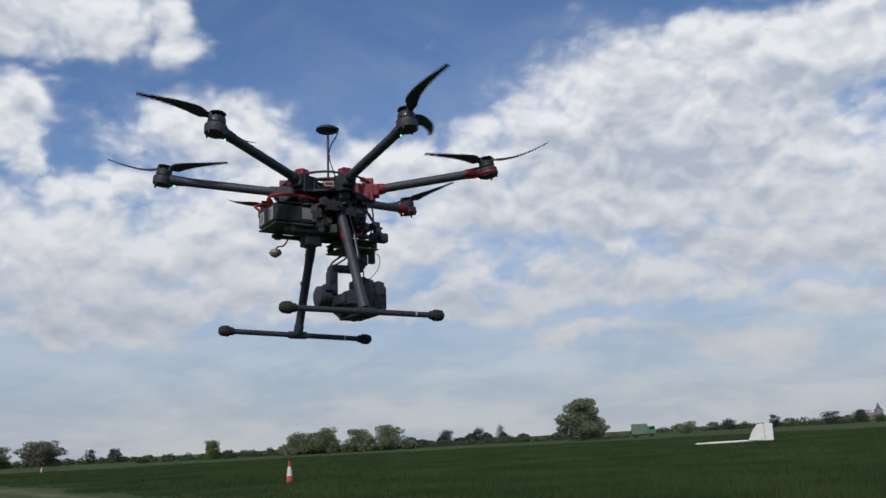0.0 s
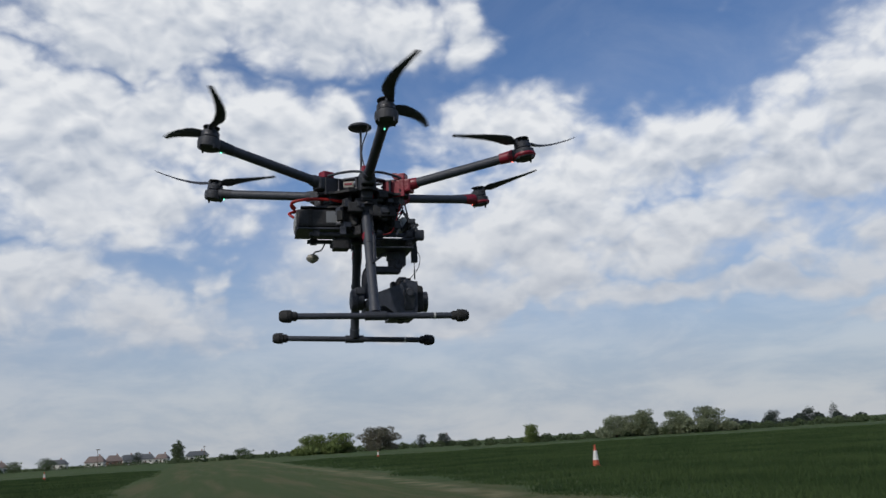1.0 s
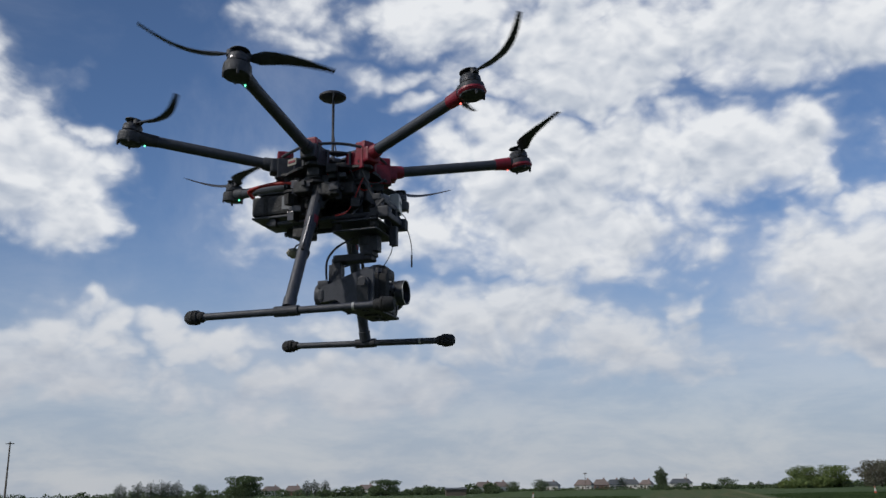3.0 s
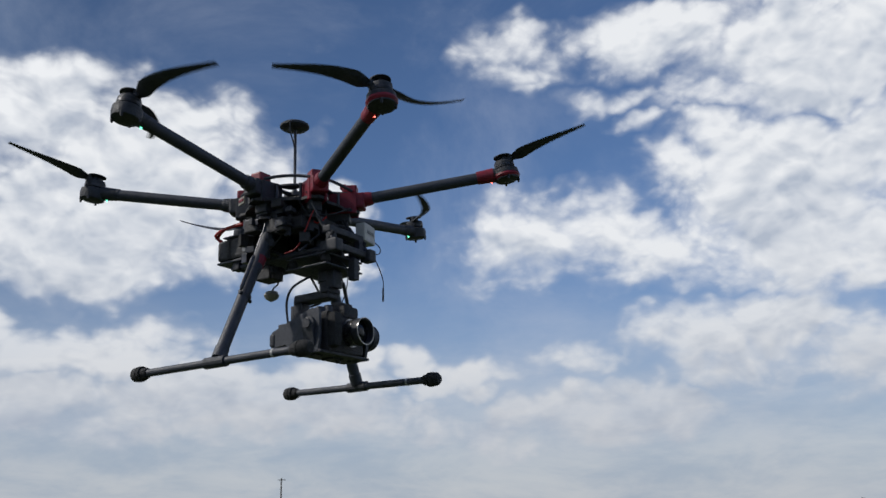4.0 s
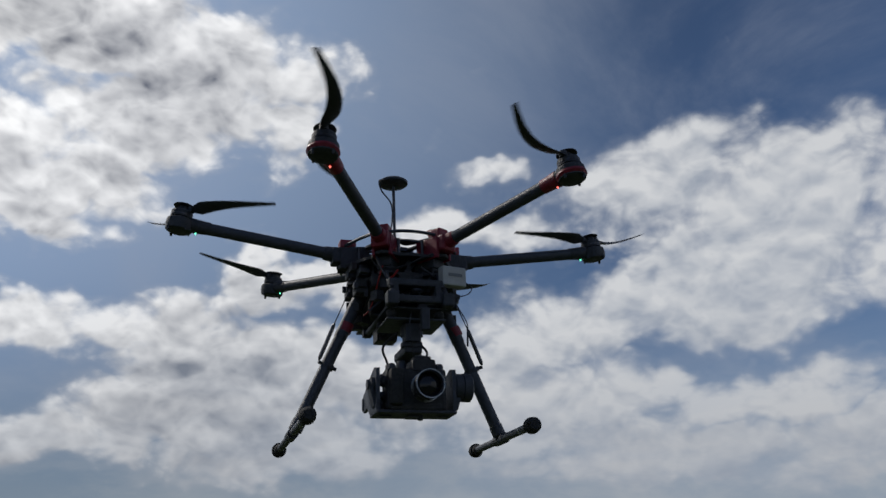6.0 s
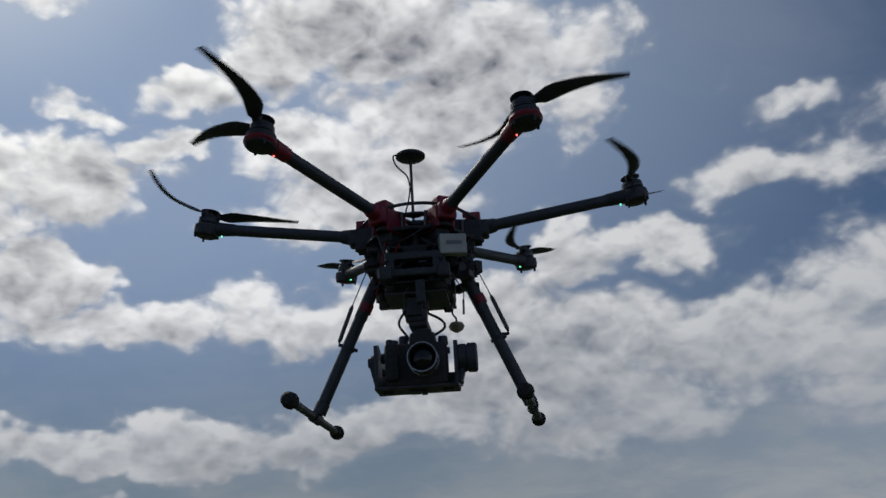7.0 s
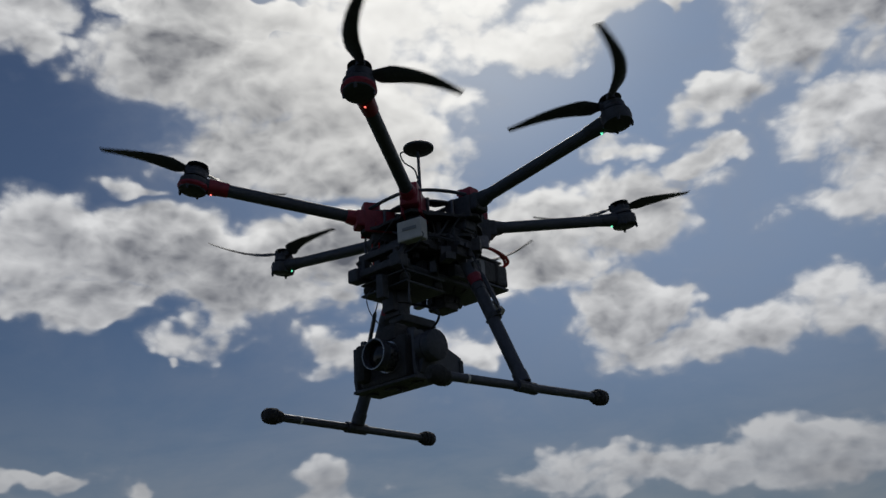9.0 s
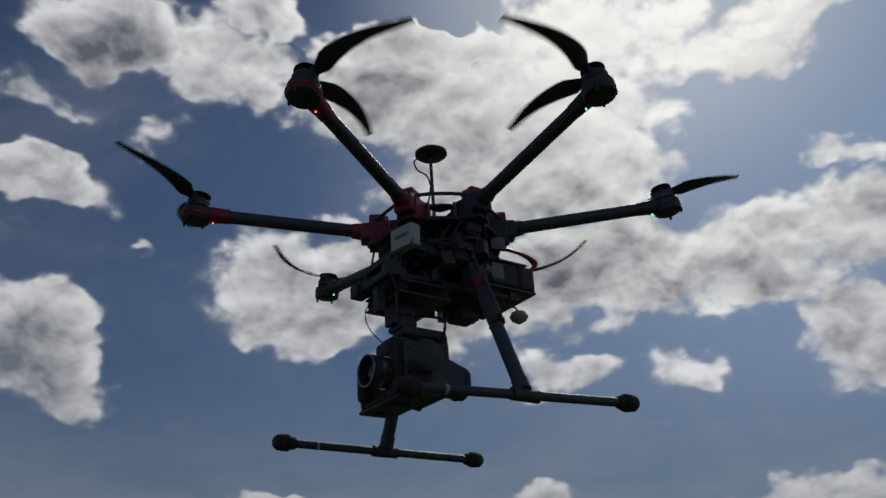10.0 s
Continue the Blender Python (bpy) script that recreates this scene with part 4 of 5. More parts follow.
def landing_gear():
    for s in (1, -1):
        bm = bmesh.new()
        turned(bm, (s * 0.078, 0, -0.045), (0.213 if s > 0 else -0.203, 0, -0.338 if s > 0 else -0.344), ((0, 0.0132), (0.36, 0.0132), (0.362, 0.0121), (0.93, 0.0121), (0.932, 0.0136), (1, 0.0136)), 18)
        leg = part("leg", bm, CARBON, copter, "slanting carbon fibre leg", True)
        bm = bmesh.new()
        turned(bm, (s * 0.1115, 0, -0.121), (s * 0.1195, 0, -0.139), ((0, 0.0142), (1, 0.0142)), 16)
        part("collar", bm, RED, leg, "red collar")
        bm = bmesh.new()
        turned(bm, (s * 0.150, 0, -0.206), (s * 0.154, 0, -0.215), ((0, 0.0132), (0.5, 0.0140), (1, 0.0132)), 16)
        rod(bm, (s * 0.142, 0, -0.214), (s * 0.134, 0, -0.217), 0.0036, 8)
        rod(bm, (s * 0.162, 0.004, -0.206), (s * 0.171, 0.006, -0.203), 0.0036, 8)
        part("clamp", bm, BLACK, leg)
        # retract: bracket, spring and pull rod outside the leg
        bm = bmesh.new()
        box(bm, (s * 0.082, 0, -0.040), (0.030, 0.060, 0.036), 0.004)
        rod(bm, (s * 0.088, -0.04, -0.045), (s * 0.088, 0.04, -0.045), 0.007, 12)
        part("hinge", bm, BLACK, leg)
        bm = bmesh.new()
        rod(bm, (s * 0.108, 0.01, -0.050), (s * 0.140, 0.012, -0.125), 0.0012, 6)
        turned(bm, (s * 0.140, 0.012, -0.125), (s * 0.170, 0.008, -0.200), ((0, 0.002), (0.08, 0.0042), (0.92, 0.0042), (1, 0.002)), 10)
        part("spring", bm, METAL, leg)
        back, front = Vector((s * 0.219, -0.195, -0.346)), Vector((s * 0.219, 0.195, -0.346))
        if s < 0:
            back, front = Vector((-0.219, -0.195, -0.345)), Vector((-0.192, 0.195, -0.357))
        bm = bmesh.new()
        rod(bm, back, front, 0.0076, 16)
        skid = part("skid", bm, CARBON, copter, "long carbon fibre skid tube", True)
        bm = bmesh.new()
        mid = (back + front) / 2
        rod(bm, mid + Vector((0, -0.026, 0)), mid + Vector((0, 0.026, 0)), 0.0108, 14)
        part("tee", bm, BLACK, skid)
        for end, d in ((back, (back - front).normalized()), (front, (front - back).normalized())):
            bm = bmesh.new()
            turned(bm, end - d * 0.010, end + d * 0.032, ((0, 0.009), (0.1, 0.0115), (0.30, 0.0115), (0.34, 0.0148), (0.48, 0.0155), (0.5, 0.0142), (0.54, 0.0155), (0.85, 0.014), (1, 0.009)), 16)
            part("foot", bm, RUBBER, skid, "black rubber foot", True)
        bm = bmesh.new()
        p = back.lerp(front, 0.86)
        rod(bm, p, p + (front - back).normalized() * 0.005, 0.0081, 14)
        part("tape_ring", bm, WHITE, skid, "narrow white tape ring")


def mast():
    bm = bmesh.new()
    rod(bm, (0.010, 0, 0.040), (0.011, 0, 0.195), 0.0032, 10)
    turned(bm, (0.010, 0, 0.040), (0.010, 0, 0.054), ((0, 0.010), (0.4, 0.009), (1, 0.004)), 12)
    stem = part("mast", bm, CARBON, copter, "thin upright mast")
    bm = bmesh.new()
    turned(bm, (0.011, -0.002, 0.193), (0.011, -0.002, 0.210), ((0, 0.012), (0.15, 0.028), (0.35, 0.032), (0.6, 0.032), (0.85, 0.026), (1, 0.012)), 24)
    part("puck", bm, BLACK, stem, "round black satellite receiver", True)
    bm = bmesh.new()
    cable(bm, [(0.035, 0.012, 0.200), (0.046, 0.016, 0.196), (0.040, 0.012, 0.175), (0.018, 0.004, 0.150), (0.016, 0.003, 0.110), (0.03, 0.02, 0.042)], 0.0017)
    part("cable", bm, BLACK, stem)


def battery():
    for s in (-1, 1):
        bm = bmesh.new()
        box(bm, (s * 0.031, -0.098, -0.066), (0.058, 0.156, 0.046), 0.007)
        pack = part("battery", bm, BOARD, copter, "black battery pack with a pale end label")
        bm = bmesh.new()
        box(bm, (s * 0.031, -0.1765, -0.066), (0.026, 0.0024, 0.034), 0.001)
        part("end_label", bm, WHITE, pack, "pale end label")
        bm = bmesh.new()
        box(bm, (s * 0.031, -0.1775, -0.066), (0.018, 0.0024, 0.024), 0.001)
        part("end_cap", bm, GREY, pack, "grey end cap")
        bm = bmesh.new()
        box(bm, (s * 0.0605, -0.080, -0.064), (0.0016, 0.040, 0.030), 0.0)
        part("side_label", bm, GREY, pack, "grey side label")
        for y in (-0.06, -0.14):
            bm = bmesh.new()
            box(bm, (s * 0.031, y, -0.066), (0.061, 0.014, 0.049), 0.006)
            part("strap", bm, RUBBER, pack)
    bm = bmesh.new()
    box(bm, (0, -0.095, -0.094), (0.120, 0.160, 0.005), 0.0015)
    box(bm, (0, -0.095, -0.036), (0.110, 0.140, 0.004), 0.0015)
    part("battery_tray", bm, CARBON, copter)
    for s in (-1, 1):
        bm = bmesh.new()
        cable(bm, [(s * 0.055, -0.03, -0.026), (s * 0.066, -0.09, -0.020), (s * 0.064, -0.15, -0.020), (s * 0.055, -0.188, -0.026), (s * 0.045, -0.178, -0.040)], 0.0036)
        cable(bm, [(s * 0.048, -0.03, -0.022), (s * 0.058, -0.10, -0.014), (s * 0.056, -0.16, -0.018), (s * 0.045, -0.190, -0.030), (s * 0.036, -0.178, -0.044)], 0.0030)
        part("power_lead", bm, RED_WIRE, copter, "thick red power lead")


def electronics():
    """Speed controllers, boxes, plugs and looms packed below and between the plates."""
    rnd = random.Random(4)
    for key, a in ARMS.items():
        bm = bmesh.new()
        box(bm, out(a, 0.085, -0.016), (0.030, 0.058, 0.020), 0.003, Euler((0, 0, radians(-a))).to_matrix())
        for k in range(5):
            box(bm, out(a, 0.072 + 0.009 * k, -0.027), (0.028, 0.003, 0.006), 0.0, Euler((0, 0, radians(-a))).to_matrix())
        part("speed_controller", bm, BLACK, copter)
    for centre, size in (((0, 0.0, 0.016), (0.080, 0.095, 0.026)), ((0.056, 0.056, -0.050), (0.050, 0.055, 0.032)), ((-0.050, 0.055, -0.056), (0.065, 0.060, 0.040)),
                         ((0.0, 0.075, -0.052), (0.060, 0.040, 0.036)), ((0.092, 0.035, -0.056), (0.030, 0.046, 0.034)), ((-0.098, 0.020, -0.068), (0.030, 0.050, 0.044)),
                         ((0.098, -0.030, -0.048), (0.028, 0.044, 0.030)), ((-0.055, 0.092, -0.066), (0.045, 0.028, 0.026)),
                         ((0, 0.03, -0.100), (0.080, 0.050, 0.016)), ((0.02, -0.060, -0.128), (0.052, 0.050, 0.036))):
        bm = bmesh.new()
        size = [0.84 * v for v in size]
        box(bm, centre, size, 0.003)
        bits = []
        for _ in range(7):
            f = rnd.choice(((1, 0, 0), (-1, 0, 0), (0, 1, 0), (0, -1, 0), (0, 0, -1)))
            p = Vector(centre) + Vector([(f[j] if f[j] else rnd.uniform(-0.75, 0.75)) * size[j] / 2 for j in range(3)])
            bits.append((p, [rnd.uniform(0.005, 0.018) for _ in range(3)]))
        unit = part("electronics_box", bm, BOARD, copter)
        for p, d in bits:
            bm = bmesh.new()
            box(bm, p, d, 0.0008)
            part("plug", bm, rnd.choice((BLACK, BLACK, BOARD, METAL)), unit)
    bm = bmesh.new()
    box(bm, (0.118, -0.048, 0.008), (0.003, 0.026, 0.015), 0.0, Euler((0, 0, radians(-20))).to_matrix())
    part("sticker", bm, IVORY, copter, "small pale sticker")
    bm = bmesh.new()
    box(bm, (0.1198, -0.0487, 0.008), (0.002, 0.020, 0.005), 0.0, Euler((0, 0, radians(-20))).to_matrix())
    part("sticker_bar", bm, RED, copter, "red bar")
    for k in range(26):
        a0, a1 = rnd.uniform(0, 360), rnd.uniform(-70, 70)
        p0 = out(a0, rnd.uniform(0.05, 0.12), rnd.choice((0.01, 0.0, -0.03)))
        p3 = out(a0 + a1, rnd.uniform(0.04, 0.12), rnd.uniform(-0.12, -0.03))
        p1 = p0.lerp(p3, 0.33) * 1.12 + Vector((0, 0, rnd.uniform(-0.02, 0.015)))
        p2 = p0.lerp(p3, 0.66) * 1.10 + Vector((0, 0, rnd.uniform(-0.025, 0.01)))
        bm = bmesh.new()
        cable(bm, [p0, p1, p2, p3], rnd.uniform(0.0012, 0.0024), 6)
        part("wire", bm, RED_WIRE if k % 9 == 0 else BLACK, copter)
    for k in range(64):
        p = out(rnd.uniform(0, 360), 0.118 * math.sqrt(rnd.uniform(0.2, 1)), rnd.uniform(-0.108, -0.012))
        if (p.y < -0.03 and abs(p.x) < 0.06) or p.y > 0.085:
            continue
        bm = bmesh.new()
        box(bm, p, [rnd.uniform(0.008, 0.030) for _ in range(3)], 0.001, Euler((0, 0, rnd.uniform(0, 3))).to_matrix())
        part("component", bm, rnd.choice((BLACK, BOARD, BOARD, CARBON, METAL, RUBBER)), copter)
    # pale video sender with its antenna
    bm = bmesh.new()
    box(bm, (-0.076, 0.124, -0.052), (0.052, 0.022, 0.040), 0.003, Euler((0, 0, radians(12))).to_matrix())
    sender = part("video_sender", bm, WHITE, copter, "small white sender box")
    bm = bmesh.new()
    box(bm, (-0.0795, 0.1354, -0.050), (0.030, 0.001, 0.006), 0.0, Euler((0, 0, radians(12))).to_matrix())
    part("label_bar", bm, GREY, sender, "grey bar of small writing")
    bm = bmesh.new()
    cable(bm, [(-0.10, 0.125, -0.06), (-0.112, 0.135, -0.075), (-0.100, 0.142, -0.092), (-0.072, 0.144, -0.10)], 0.0011, 6)
    cable(bm, [(-0.066, 0.150, -0.105), (-0.078, 0.156, -0.128), (-0.092, 0.157, -0.155), (-0.092, 0.157, -0.175)], 0.0011, 6)
    rod(bm, (-0.092, 0.157, -0.172), (-0.091, 0.157, -0.200), 0.0020, 8)
    part("wire_antenna", bm, BLACK, copter, "thin hanging wire antenna")
    # mushroom aerial below the tray
    bm = bmesh.new()
    cable(bm, [(-0.050, -0.095, -0.112), (-0.055, -0.105, -0.128), (-0.060, -0.120, -0.132), (-0.060, -0.127, -0.142)], 0.0020)
    stem = part("aerial_stem", bm, BLACK, copter)
    bm = bmesh.new()
    turned(bm, (-0.060, -0.127, -0.138), (-0.060, -0.127, -0.162), ((0, 0.004), (0.12, 0.013), (0.45, 0.0175), (0.75, 0.014), (1, 0.004)), 18)
    part("aerial_cap", bm, IVORY, stem, "rounded pale aerial cap", True)


def gimbal():
    for s in (-1, 1):
        bm = bmesh.new()
        rod(bm, (s * 0.045, -0.142, -0.107), (s * 0.045, 0.142, -0.107), 0.006, 12)
        part("rail", bm, CARBON, copter, "carbon fibre mounting rail")
        for y in (-0.125, 0.118):
            bm = bmesh.new()
            box(bm, (s * 0.045, y, -0.105), (0.020, 0.018, 0.020), 0.003)
            part("rail_clamp", bm, BLACK, copter)
    bm = bmesh.new()
    box(bm, (0, 0.126, -0.070), (0.112, 0.020, 0.014), 0.003)
    box(bm, (0.045, 0.130, -0.090), (0.016, 0.016, 0.030), 0.002)
    box(bm, (-0.045, 0.130, -0.090), (0.016, 0.016, 0.030), 0.002)
    part("front_bracket", bm, BLACK, copter)
    for x in (-0.052, 0.052):
        bm = bmesh.new()
        rod(bm, (x, 0.142, -0.078), (x, 0.098, -0.122), 0.004, 8)
        rod(bm, (x, 0.10, -0.040), (x, 0.122, -0.072), 0.004, 8)
        part("strut", bm, BLACK, copter)
    bm = bmesh.new()
    box(bm, (-0.012, 0.142, -0.146), (0.017, 0.016, 0.044), 0.002)
    part("receiver", bm, BLACK, copter)
    bm = bmesh.new()
    box(bm, (-0.004, 0.142, -0.107), (0.100, 0.014, 0.014), 0.003)
    for x in (-0.058, 0.052):
        box(bm, (x, 0.144, -0.108), (0.024, 0.026, 0.026), 0.004)
        rod(bm, (x, 0.144, -0.104), (x * 0.95, 0.126, -0.072), 0.005, 8)
    part("lower_bracket", bm, BLACK, copter)
    for z in (-0.120, -0.142):
        bm = bmesh.new()
        box(bm, (0, 0.075, z), (0.118, 0.106, 0.004), 0.0015)
        part("damper_plate", bm, CARBON, copter)
    for x in (-0.048, 0.048):
        for y in (0.032, 0.118):
            bm = bmesh.new()
            turned(bm, (x, y, -0.140), (x, y, -0.122), ((0, 0.006), (0.3, 0.010), (0.7, 0.010), (1, 0.006)), 12)
            part("damper", bm, RUBBER, copter)
    bm = bmesh.new()
    turned(bm, (0, 0.086, -0.142), (0, 0.086, -0.186), ((0, 0.017), (0.1, 0.022), (0.55, 0.022), (0.57, 0.0185), (1, 0.0185)), 24)
    box(bm, (0.004, 0.104, -0.164), (0.030, 0.020, 0.036), 0.003)
    yaw = part("yaw_motor", bm, BLACK, copter, "", True)
    bm = bmesh.new()
    box(bm, (0, 0.054, -0.193), (0.036, 0.092, 0.017), 0.004)
    box(bm, (0.003, 0.094, -0.186), (0.040, 0.020, 0.010), 0.002)
    part("yaw_arm", bm, BLACK, yaw)
    bm = bmesh.new()
    box(bm, (0, 0.014, -0.230), (0.028, 0.022, 0.078), 0.004)
    box(bm, (0.004, 0.001, -0.225), (0.020, 0.008, 0.040), 0.001)
    part("yaw_post", bm, BLACK, yaw)
    bm = bmesh.new()
    turned(bm, (0, -0.034, -0.274), (0, 0.002, -0.274), ((0, 0.022), (0.08, 0.028), (0.45, 0.029), (0.5, 0.026), (0.9, 0.026), (1, 0.022)), 26)
    box(bm, (0.020, -0.010, -0.252), (0.020, 0.026, 0.018), 0.003)
    roll = part("roll_motor", bm, BLACK, copter, "", True)
    bm = bmesh.new()
    box(bm, (0.004, 0.010, -0.288), (0.160, 0.012, 0.026), 0.004)
    part("rear_bar", bm, BLACK, roll)
    # cut side plates carry the camera's tray
    for x0, x1 in ((0.0745, 0.0815), (-0.0735, -0.0665)):
        bm = bmesh.new()
        plate(bm, ((0.008, -0.272), (0.008, -0.304), (0.044, -0.300), (0.074, -0.322), (0.126, -0.322), (0.130, -0.300), (0.130, -0.240), (0.112, -0.236), (0.080, -0.246)), x0, x1)
        bmesh.ops.transform(bm, matrix=Matrix(((0, 0, 1, 0), (1, 0, 0, 0), (0, 1, 0, 0), (0, 0, 0, 1))), verts=bm.verts)
        part("side_plate", bm, CARBON, roll)
    bm = bmesh.new()
    box(bm, (0.004, 0.100, -0.3215), (0.154, 0.066, 0.006), 0.002)
    box(bm, (0.004, 0.100, -0.326), (0.030, 0.030, 0.005), 0.001)
    turned(bm, (-0.008, 0.104, -0.328), (-0.008, 0.104, -0.333), ((0, 0.006), (1, 0.005)), 10)
    for x in (0.060, -0.052):
        box(bm, (x, 0.106, -0.3255), (0.022, 0.012, 0.004), 0.001)
    part("tray", bm, BLACK, roll)
    bm = bmesh.new()
    turned(bm, (-0.0735, 0.108, -0.270), (-0.109, 0.108, -0.270), ((0, 0.024), (0.06, 0.0265), (0.40, 0.0265), (0.43, 0.0250), (0.48, 0.0250), (0.51, 0.0275), (0.93, 0.0275), (1, 0.024)), 26)
    box(bm, (-0.078, 0.106, -0.300), (0.010, 0.034, 0.030), 0.003, Euler((0, radians(-18), 0)).to_matrix())
    pitch = part("pitch_motor", bm, BLACK, roll, "", True)
    bm = bmesh.new()
    turned(bm, (0.0815, 0.108, -0.268), (0.095, 0.108, -0.268), ((0, 0.015), (0.5, 0.014), (0.6, 0.010), (1, 0.009)), 16)
    box(bm, (0.084, 0.108, -0.292), (0.008, 0.026, 0.040), 0.002, Euler((0, radians(14), 0)).to_matrix())
    part("pitch_bearing", bm, BLACK, roll)
    # the camera: body, grip, finder hump, dials, lens
    bm = bmesh.new()
    box(bm, (0.004, 0.110, -0.279), (0.116, 0.048, 0.078), 0.007)
    box(bm, (0.006, 0.110, -0.312), (0.100, 0.050, 0.014), 0.004)
    body = part("camera", bm, CAMERA_BLACK, copter, "black system camera on the gimbal")
    bm = bmesh.new()
    box(bm, (0.046, 0.134, -0.277), (0.026, 0.034, 0.070), 0.010)
    part("grip", bm, RUBBER, body, "black rubber grip", True)
    bm = bmesh.new()
    box(bm, (-0.010, 0.112, -0.234), (0.048, 0.052, 0.026), 0.008)
    box(bm, (-0.010, 0.110, -0.219), (0.034, 0.036, 0.010), 0.004)
    box(bm, (-0.010, 0.081, -0.234), (0.030, 0.012, 0.022), 0.004)
    part("viewfinder", bm, CAMERA_BLACK, body, "", True)
    bm = bmesh.new()
    box(bm, (-0.010, 0.106, -0.2125), (0.022, 0.020, 0.004), 0.001)
    part("hot_shoe", bm, METAL, body)
    for x, y, r, top in ((0.048, 0.104, 0.0105, -0.228), (0.028, 0.108, 0.0095, -0.222), (-0.046, 0.106, 0.0100, -0.226), (0.052, 0.130, 0.0070, -0.232)):
        bm = bmesh.new()
        turned(bm, (x, y, -0.242), (x, y, top), ((0, r), (0.3, r), (0.34, r * 0.94), (0.85, r * 0.94), (1, r * 0.8)), 18)
        part("dial", bm, BLACK, body, "", True)
    for x in (0.063, -0.055):
        bm = bmesh.new()
        box(bm, (x, 0.092, -0.250), (0.006, 0.012, 0.012), 0.002)
        part("strap_lug", bm, METAL, body)
    bm = bmesh.new()
    turned(bm, (0.062, 0.110, -0.262), (0.071, 0.110, -0.262), ((0, 0.011), (0.7, 0.010), (1, 0.007)), 16)
    turned(bm, (0.062, 0.106, -0.288), (0.069, 0.106, -0.288), ((0, 0.008), (1, 0.007)), 14)
    part("side_knob", bm, BLACK, body, "", True)
    bm = bmesh.new()
    box(bm, (0.000, 0.084, -0.280), (0.074, 0.006, 0.050), 0.002)
    part("rear_screen", bm, GLASS, body)
    LX, LZ = -0.012, -0.276
    bm = bmesh.new()
    turned(bm, (LX, 0.126, LZ), (LX, 0.154, LZ), ((0, 0.0265), (0.20, 0.0265), (0.24, 0.0240), (0.52, 0.0240), (0.56, 0.0255), (1, 0.0255)), 30)
    barrel = part("lens_barrel", bm, BLACK, body, "", True)
    for y0, y1, r in ((0.1335, 0.1360, 0.0285), (0.1385, 0.1405, 0.0262), (0.1420, 0.1440, 0.0262), (0.1455, 0.1530, 0.0268)):
        bm = bmesh.new()
        plate(bm, ring_outline([r] * 30), 0, y1 - y0, ring_outline([r - 0.004] * 30))
        bmesh.ops.transform(bm, matrix=Matrix.Translation((LX, y0, LZ)) @ pose(0, 0, 0, -90, 0, 0), verts=bm.verts)
        part("lens_ring", bm, SILVER, barrel, "bright silver lens ring", True)
    bm = bmesh.new()
    plate(bm, ring_outline([0.0272] * 30), 0, 0.016, ring_outline([0.0240] * 30))
    bmesh.ops.transform(bm, matrix=Matrix.Translation((LX, 0.154, LZ)) @ pose(0, 0, 0, -90, 0, 0), verts=bm.verts)
    part("lens_hood", bm, BLACK, barrel, "", True)
    bm = bmesh.new()
    plate(bm, ring_outline([0.0275] * 30), 0, 0.0014, ring_outline([0.0262] * 30))
    bmesh.ops.transform(bm, matrix=Matrix.Translation((LX, 0.170, LZ)) @ pose(0, 0, 0, -90, 0, 0), verts=bm.verts)
    part("lens_edge", bm, SILVER, barrel, "thin bright front edge", True)
    bm = bmesh.new()
    turned(bm, (LX, 0.152, LZ), (LX, 0.164, LZ), ((0, 0.0238), (0.45, 0.0238), (0.75, 0.016), (1, 0.003)), 28)
    part("lens_glass", bm, GLASS, barrel, "", True)
    for pts, r in (([(0.02, 0.06, -0.15), (0.045, 0.03, -0.175), (0.03, 0.0, -0.20), (0.02, -0.005, -0.24)], 0.0026), ([(0.015, 0.05, -0.150), (-0.035, 0.03, -0.170), (-0.045, 0.03, -0.19), (-0.015, 0.02, -0.205)], 0.0026),
                   ([(0.01, 0.128, -0.130), (0.020, 0.150, -0.155), (0.016, 0.146, -0.190), (0.004, 0.120, -0.222)], 0.0010)):
        bm = bmesh.new()
        cable(bm, pts, r, 6)
        part("gimbal_cable", bm, BLACK, copter)


frame_plates()
arms()
propellers()
landing_gear()
mast()
battery()
electronics()
gimbal()

# ---------------------------------------------------------------- what moves
HOVER = [
    (0, pose(0, 0, 2.22, -1.07, -0.15, -48.22)),
    (0.5, pose(0, 0, 2.22, -1.68, 0.25, -48.26)),
    (1, pose(0, 0, 2.22, -1.44, 0.18, -48.37)),
    (1.5, pose(0, 0, 2.22, -1.64, 0.49, -48.37)),
    (2, pose(0, 0, 2.22, -2.37, -0.03, -48.46)),
    (2.5, pose(0, 0, 2.22, -1.16, -0.05, -48.22)),
    (4, pose(0, 0, 2.22, -0.12, 0.67, -48.60)),
    (4.5, pose(0, 0, 2.22, -0.33, 1.17, -48.42)),
    (5, pose(0, 0, 2.22, 0.07, 0.99, -48.26)),
    (5.5, pose(0, 0, 2.22, -0.36, 1.04, -48.18)),
    (7, pose(0, 0, 2.22, -0.25, -0.12, -48.50)),
    (7.5, pose(0, 0, 2.22, 0.03, 0.27, -48.64)),
    (8, pose(0, 0, 2.22, 0.64, 0.40, -48.49)),
    (8.5, pose(0, 0, 2.22, 0.61, -0.35, -48.28)),
    (9, pose(0, 0, 2.22, 0.39, -0.78, -48.00)),
    (9.5, pose(0, 0, 2.22, -0.43, -0.68, -48.02)),
    (10, pose(0, 0, 2.22, -1.03, 1.29, -48.41)),
]
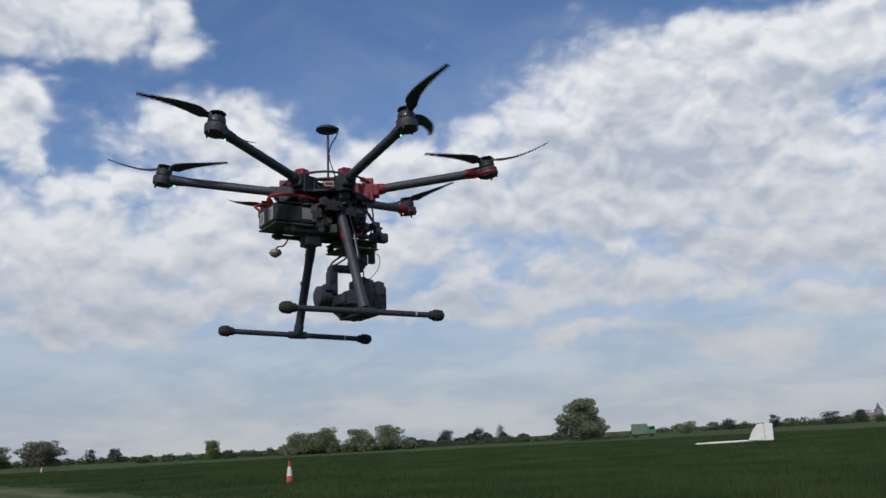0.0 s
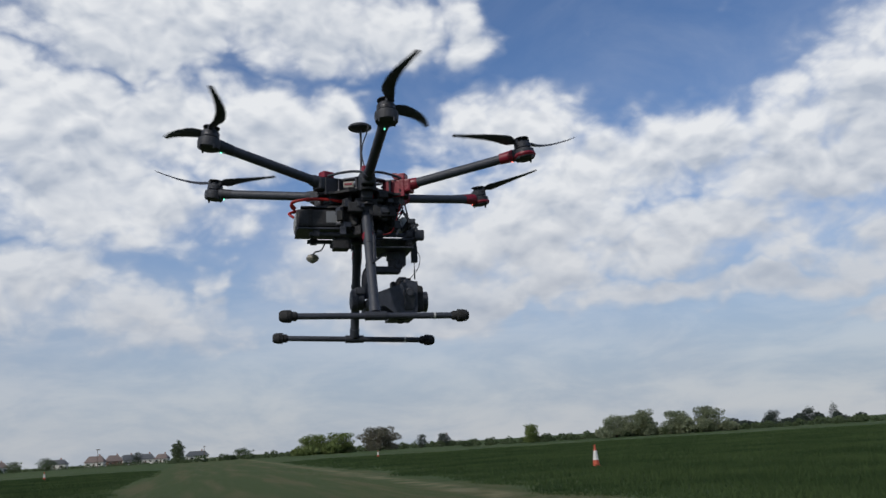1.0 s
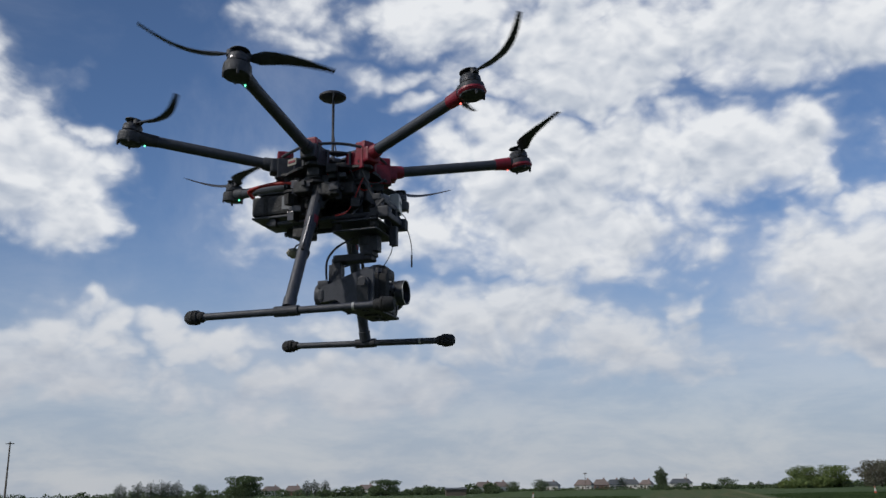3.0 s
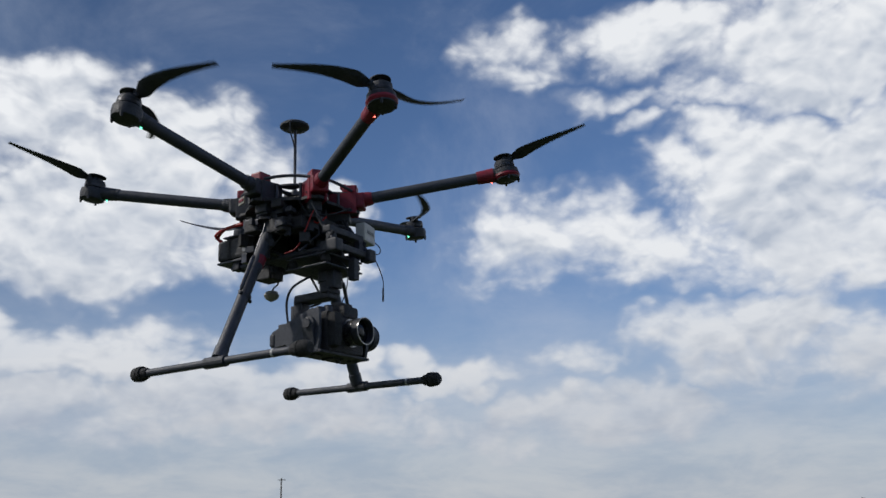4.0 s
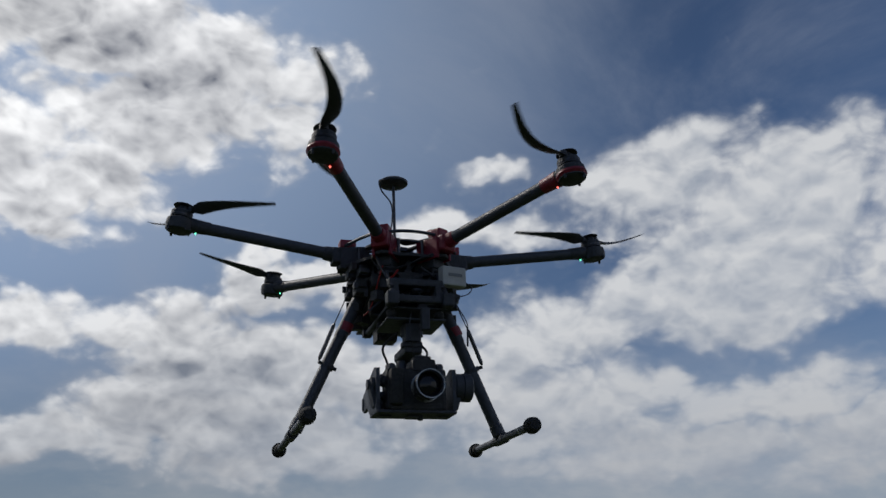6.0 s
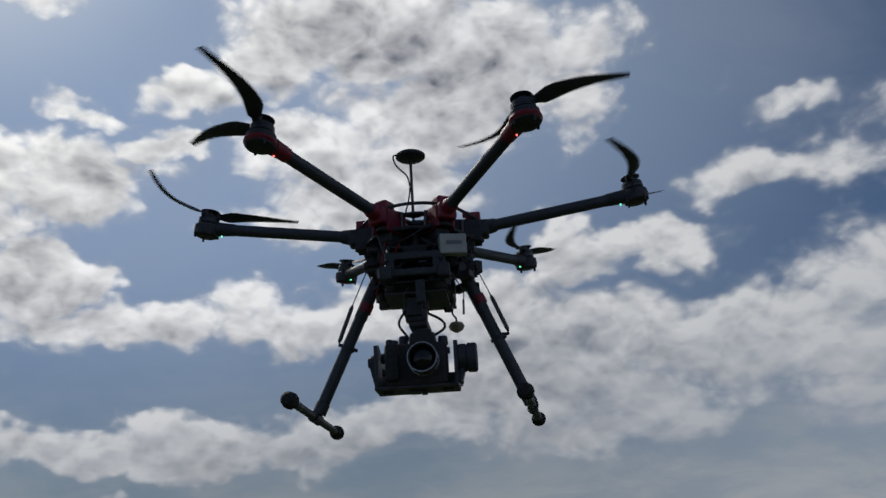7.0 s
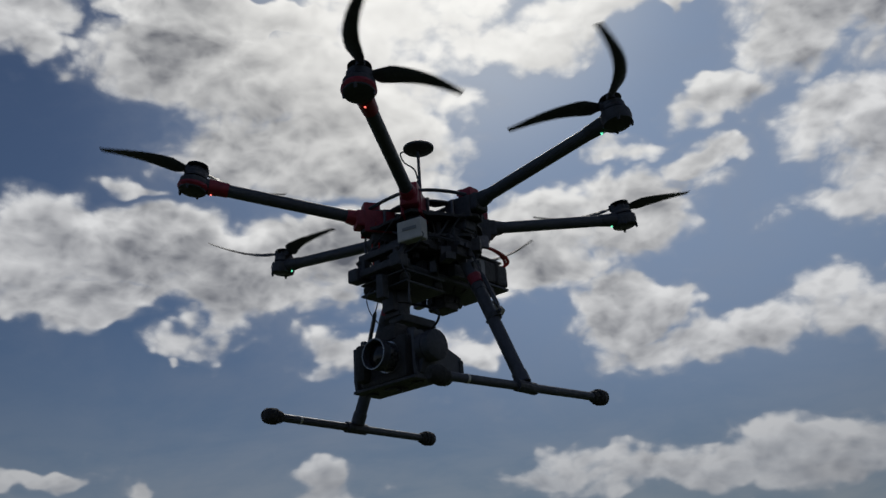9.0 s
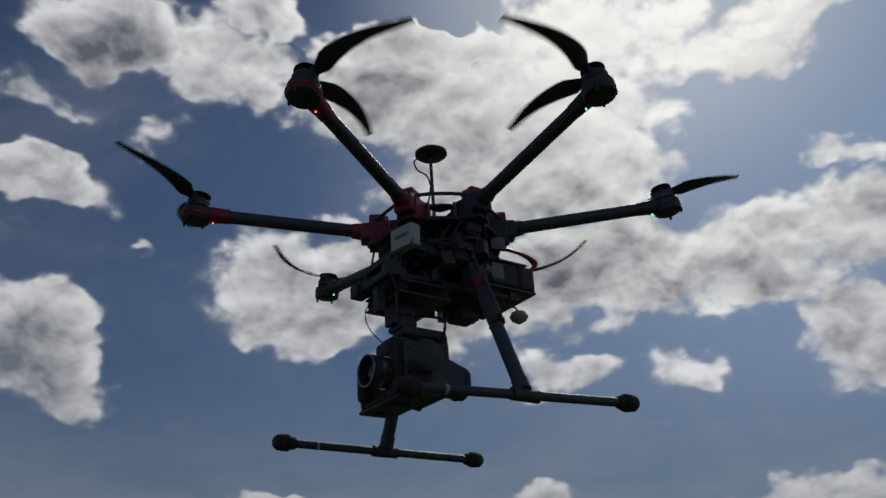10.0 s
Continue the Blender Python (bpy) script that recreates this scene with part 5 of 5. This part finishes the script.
# blade angles, from the right wing towards ahead, at the hover rows' times
SPIN_FR = [(-95, 61), (-90, 105), (-82, 111), (36, -135), (-53, 110), (-52, 170), (-42, 159), (-35, 150), (-42, 69), (-22, 129), (73, -30), (12, 155), (62, -54), (132, 13), (45, -98), (122, 5), (107, -13)]
SPIN_FL = [(21, -160), (95, -154), (59, -172), (43, -139), (-61, 129), (66, -54), (103, -122), (83, -98), (91, -149), (139, -94), (-179, -52), (149, -116), (145, -121), (164, -107), (143, -110), (-159, -65), (-153, -61)]
SPIN_R = [(2, 130), (66, -149), (13, 139), (-19, 112), (-39, 100), (-131, 89), (97, -140), (95, -66), (66, 178), (22, 157), (69, -157), (60, 136), (159, 19), (162, 18), (175, 34), (77, -143), (115, -92)]
SPIN_L = [(17, -158), (18, -159), (19, -159), (20, -160), (20, -160), (20, -160), (-142, 38), (136, -75), (-146, 19), (-97, 70), (73, -120), (109, -6), (106, -3), (96, -6), (119, 20), (70, -43), (95, 7)]
SPIN_BR = [(-104, 133), (-146, -1), (-140, 0), (-75, 162), (-39, -161), (-70, 163), (-20, -143), (42, -98), (20, -168), (20, 138), (-55, 125), (29, 177), (32, -177), (23, -174), (19, -170), (17, -110), (16, -167)]
SPIN_BL = [(-137, 44), (-129, 51), (-111, 59), (-70, 137), (163, -20), (-67, 156), (-75, 98), (-75, 100), (-76, 101), (-77, 102), (-117, 84), (-163, -70), (151, -13), (-137, -2), (-120, 33), (167, -69), (-110, 11)]


def motions():
    walk(copter, HOVER)
    times = [t for t, m in HOVER]
    for key, pairs in (("FR", SPIN_FR), ("FL", SPIN_FL), ("R", SPIN_R), ("L", SPIN_L), ("BR", SPIN_BR), ("BL", SPIN_BL)):
        side, blades = BLADES[key]
        for which, blade in enumerate(blades):
            rows, angle = [], float(pairs[0][which])
            for k in range(len(times) - 1):
                steps = frame(times[k + 1]) - frame(times[k])
                gap = (pairs[k + 1][which] - pairs[k][which] + 180) % 360 - 180
                turns = round((side * 66 * steps - gap) / 360)
                whole = gap + 360 * turns
                for j in range(steps):
                    rows.append((times[k] + j / FPS, pose(0, 0, 0, 0, 0, angle + whole * j / steps)))
                angle += whole
            rows.append((times[-1], pose(0, 0, 0, 0, 0, angle)))
            walk(blade, rows)


motions()
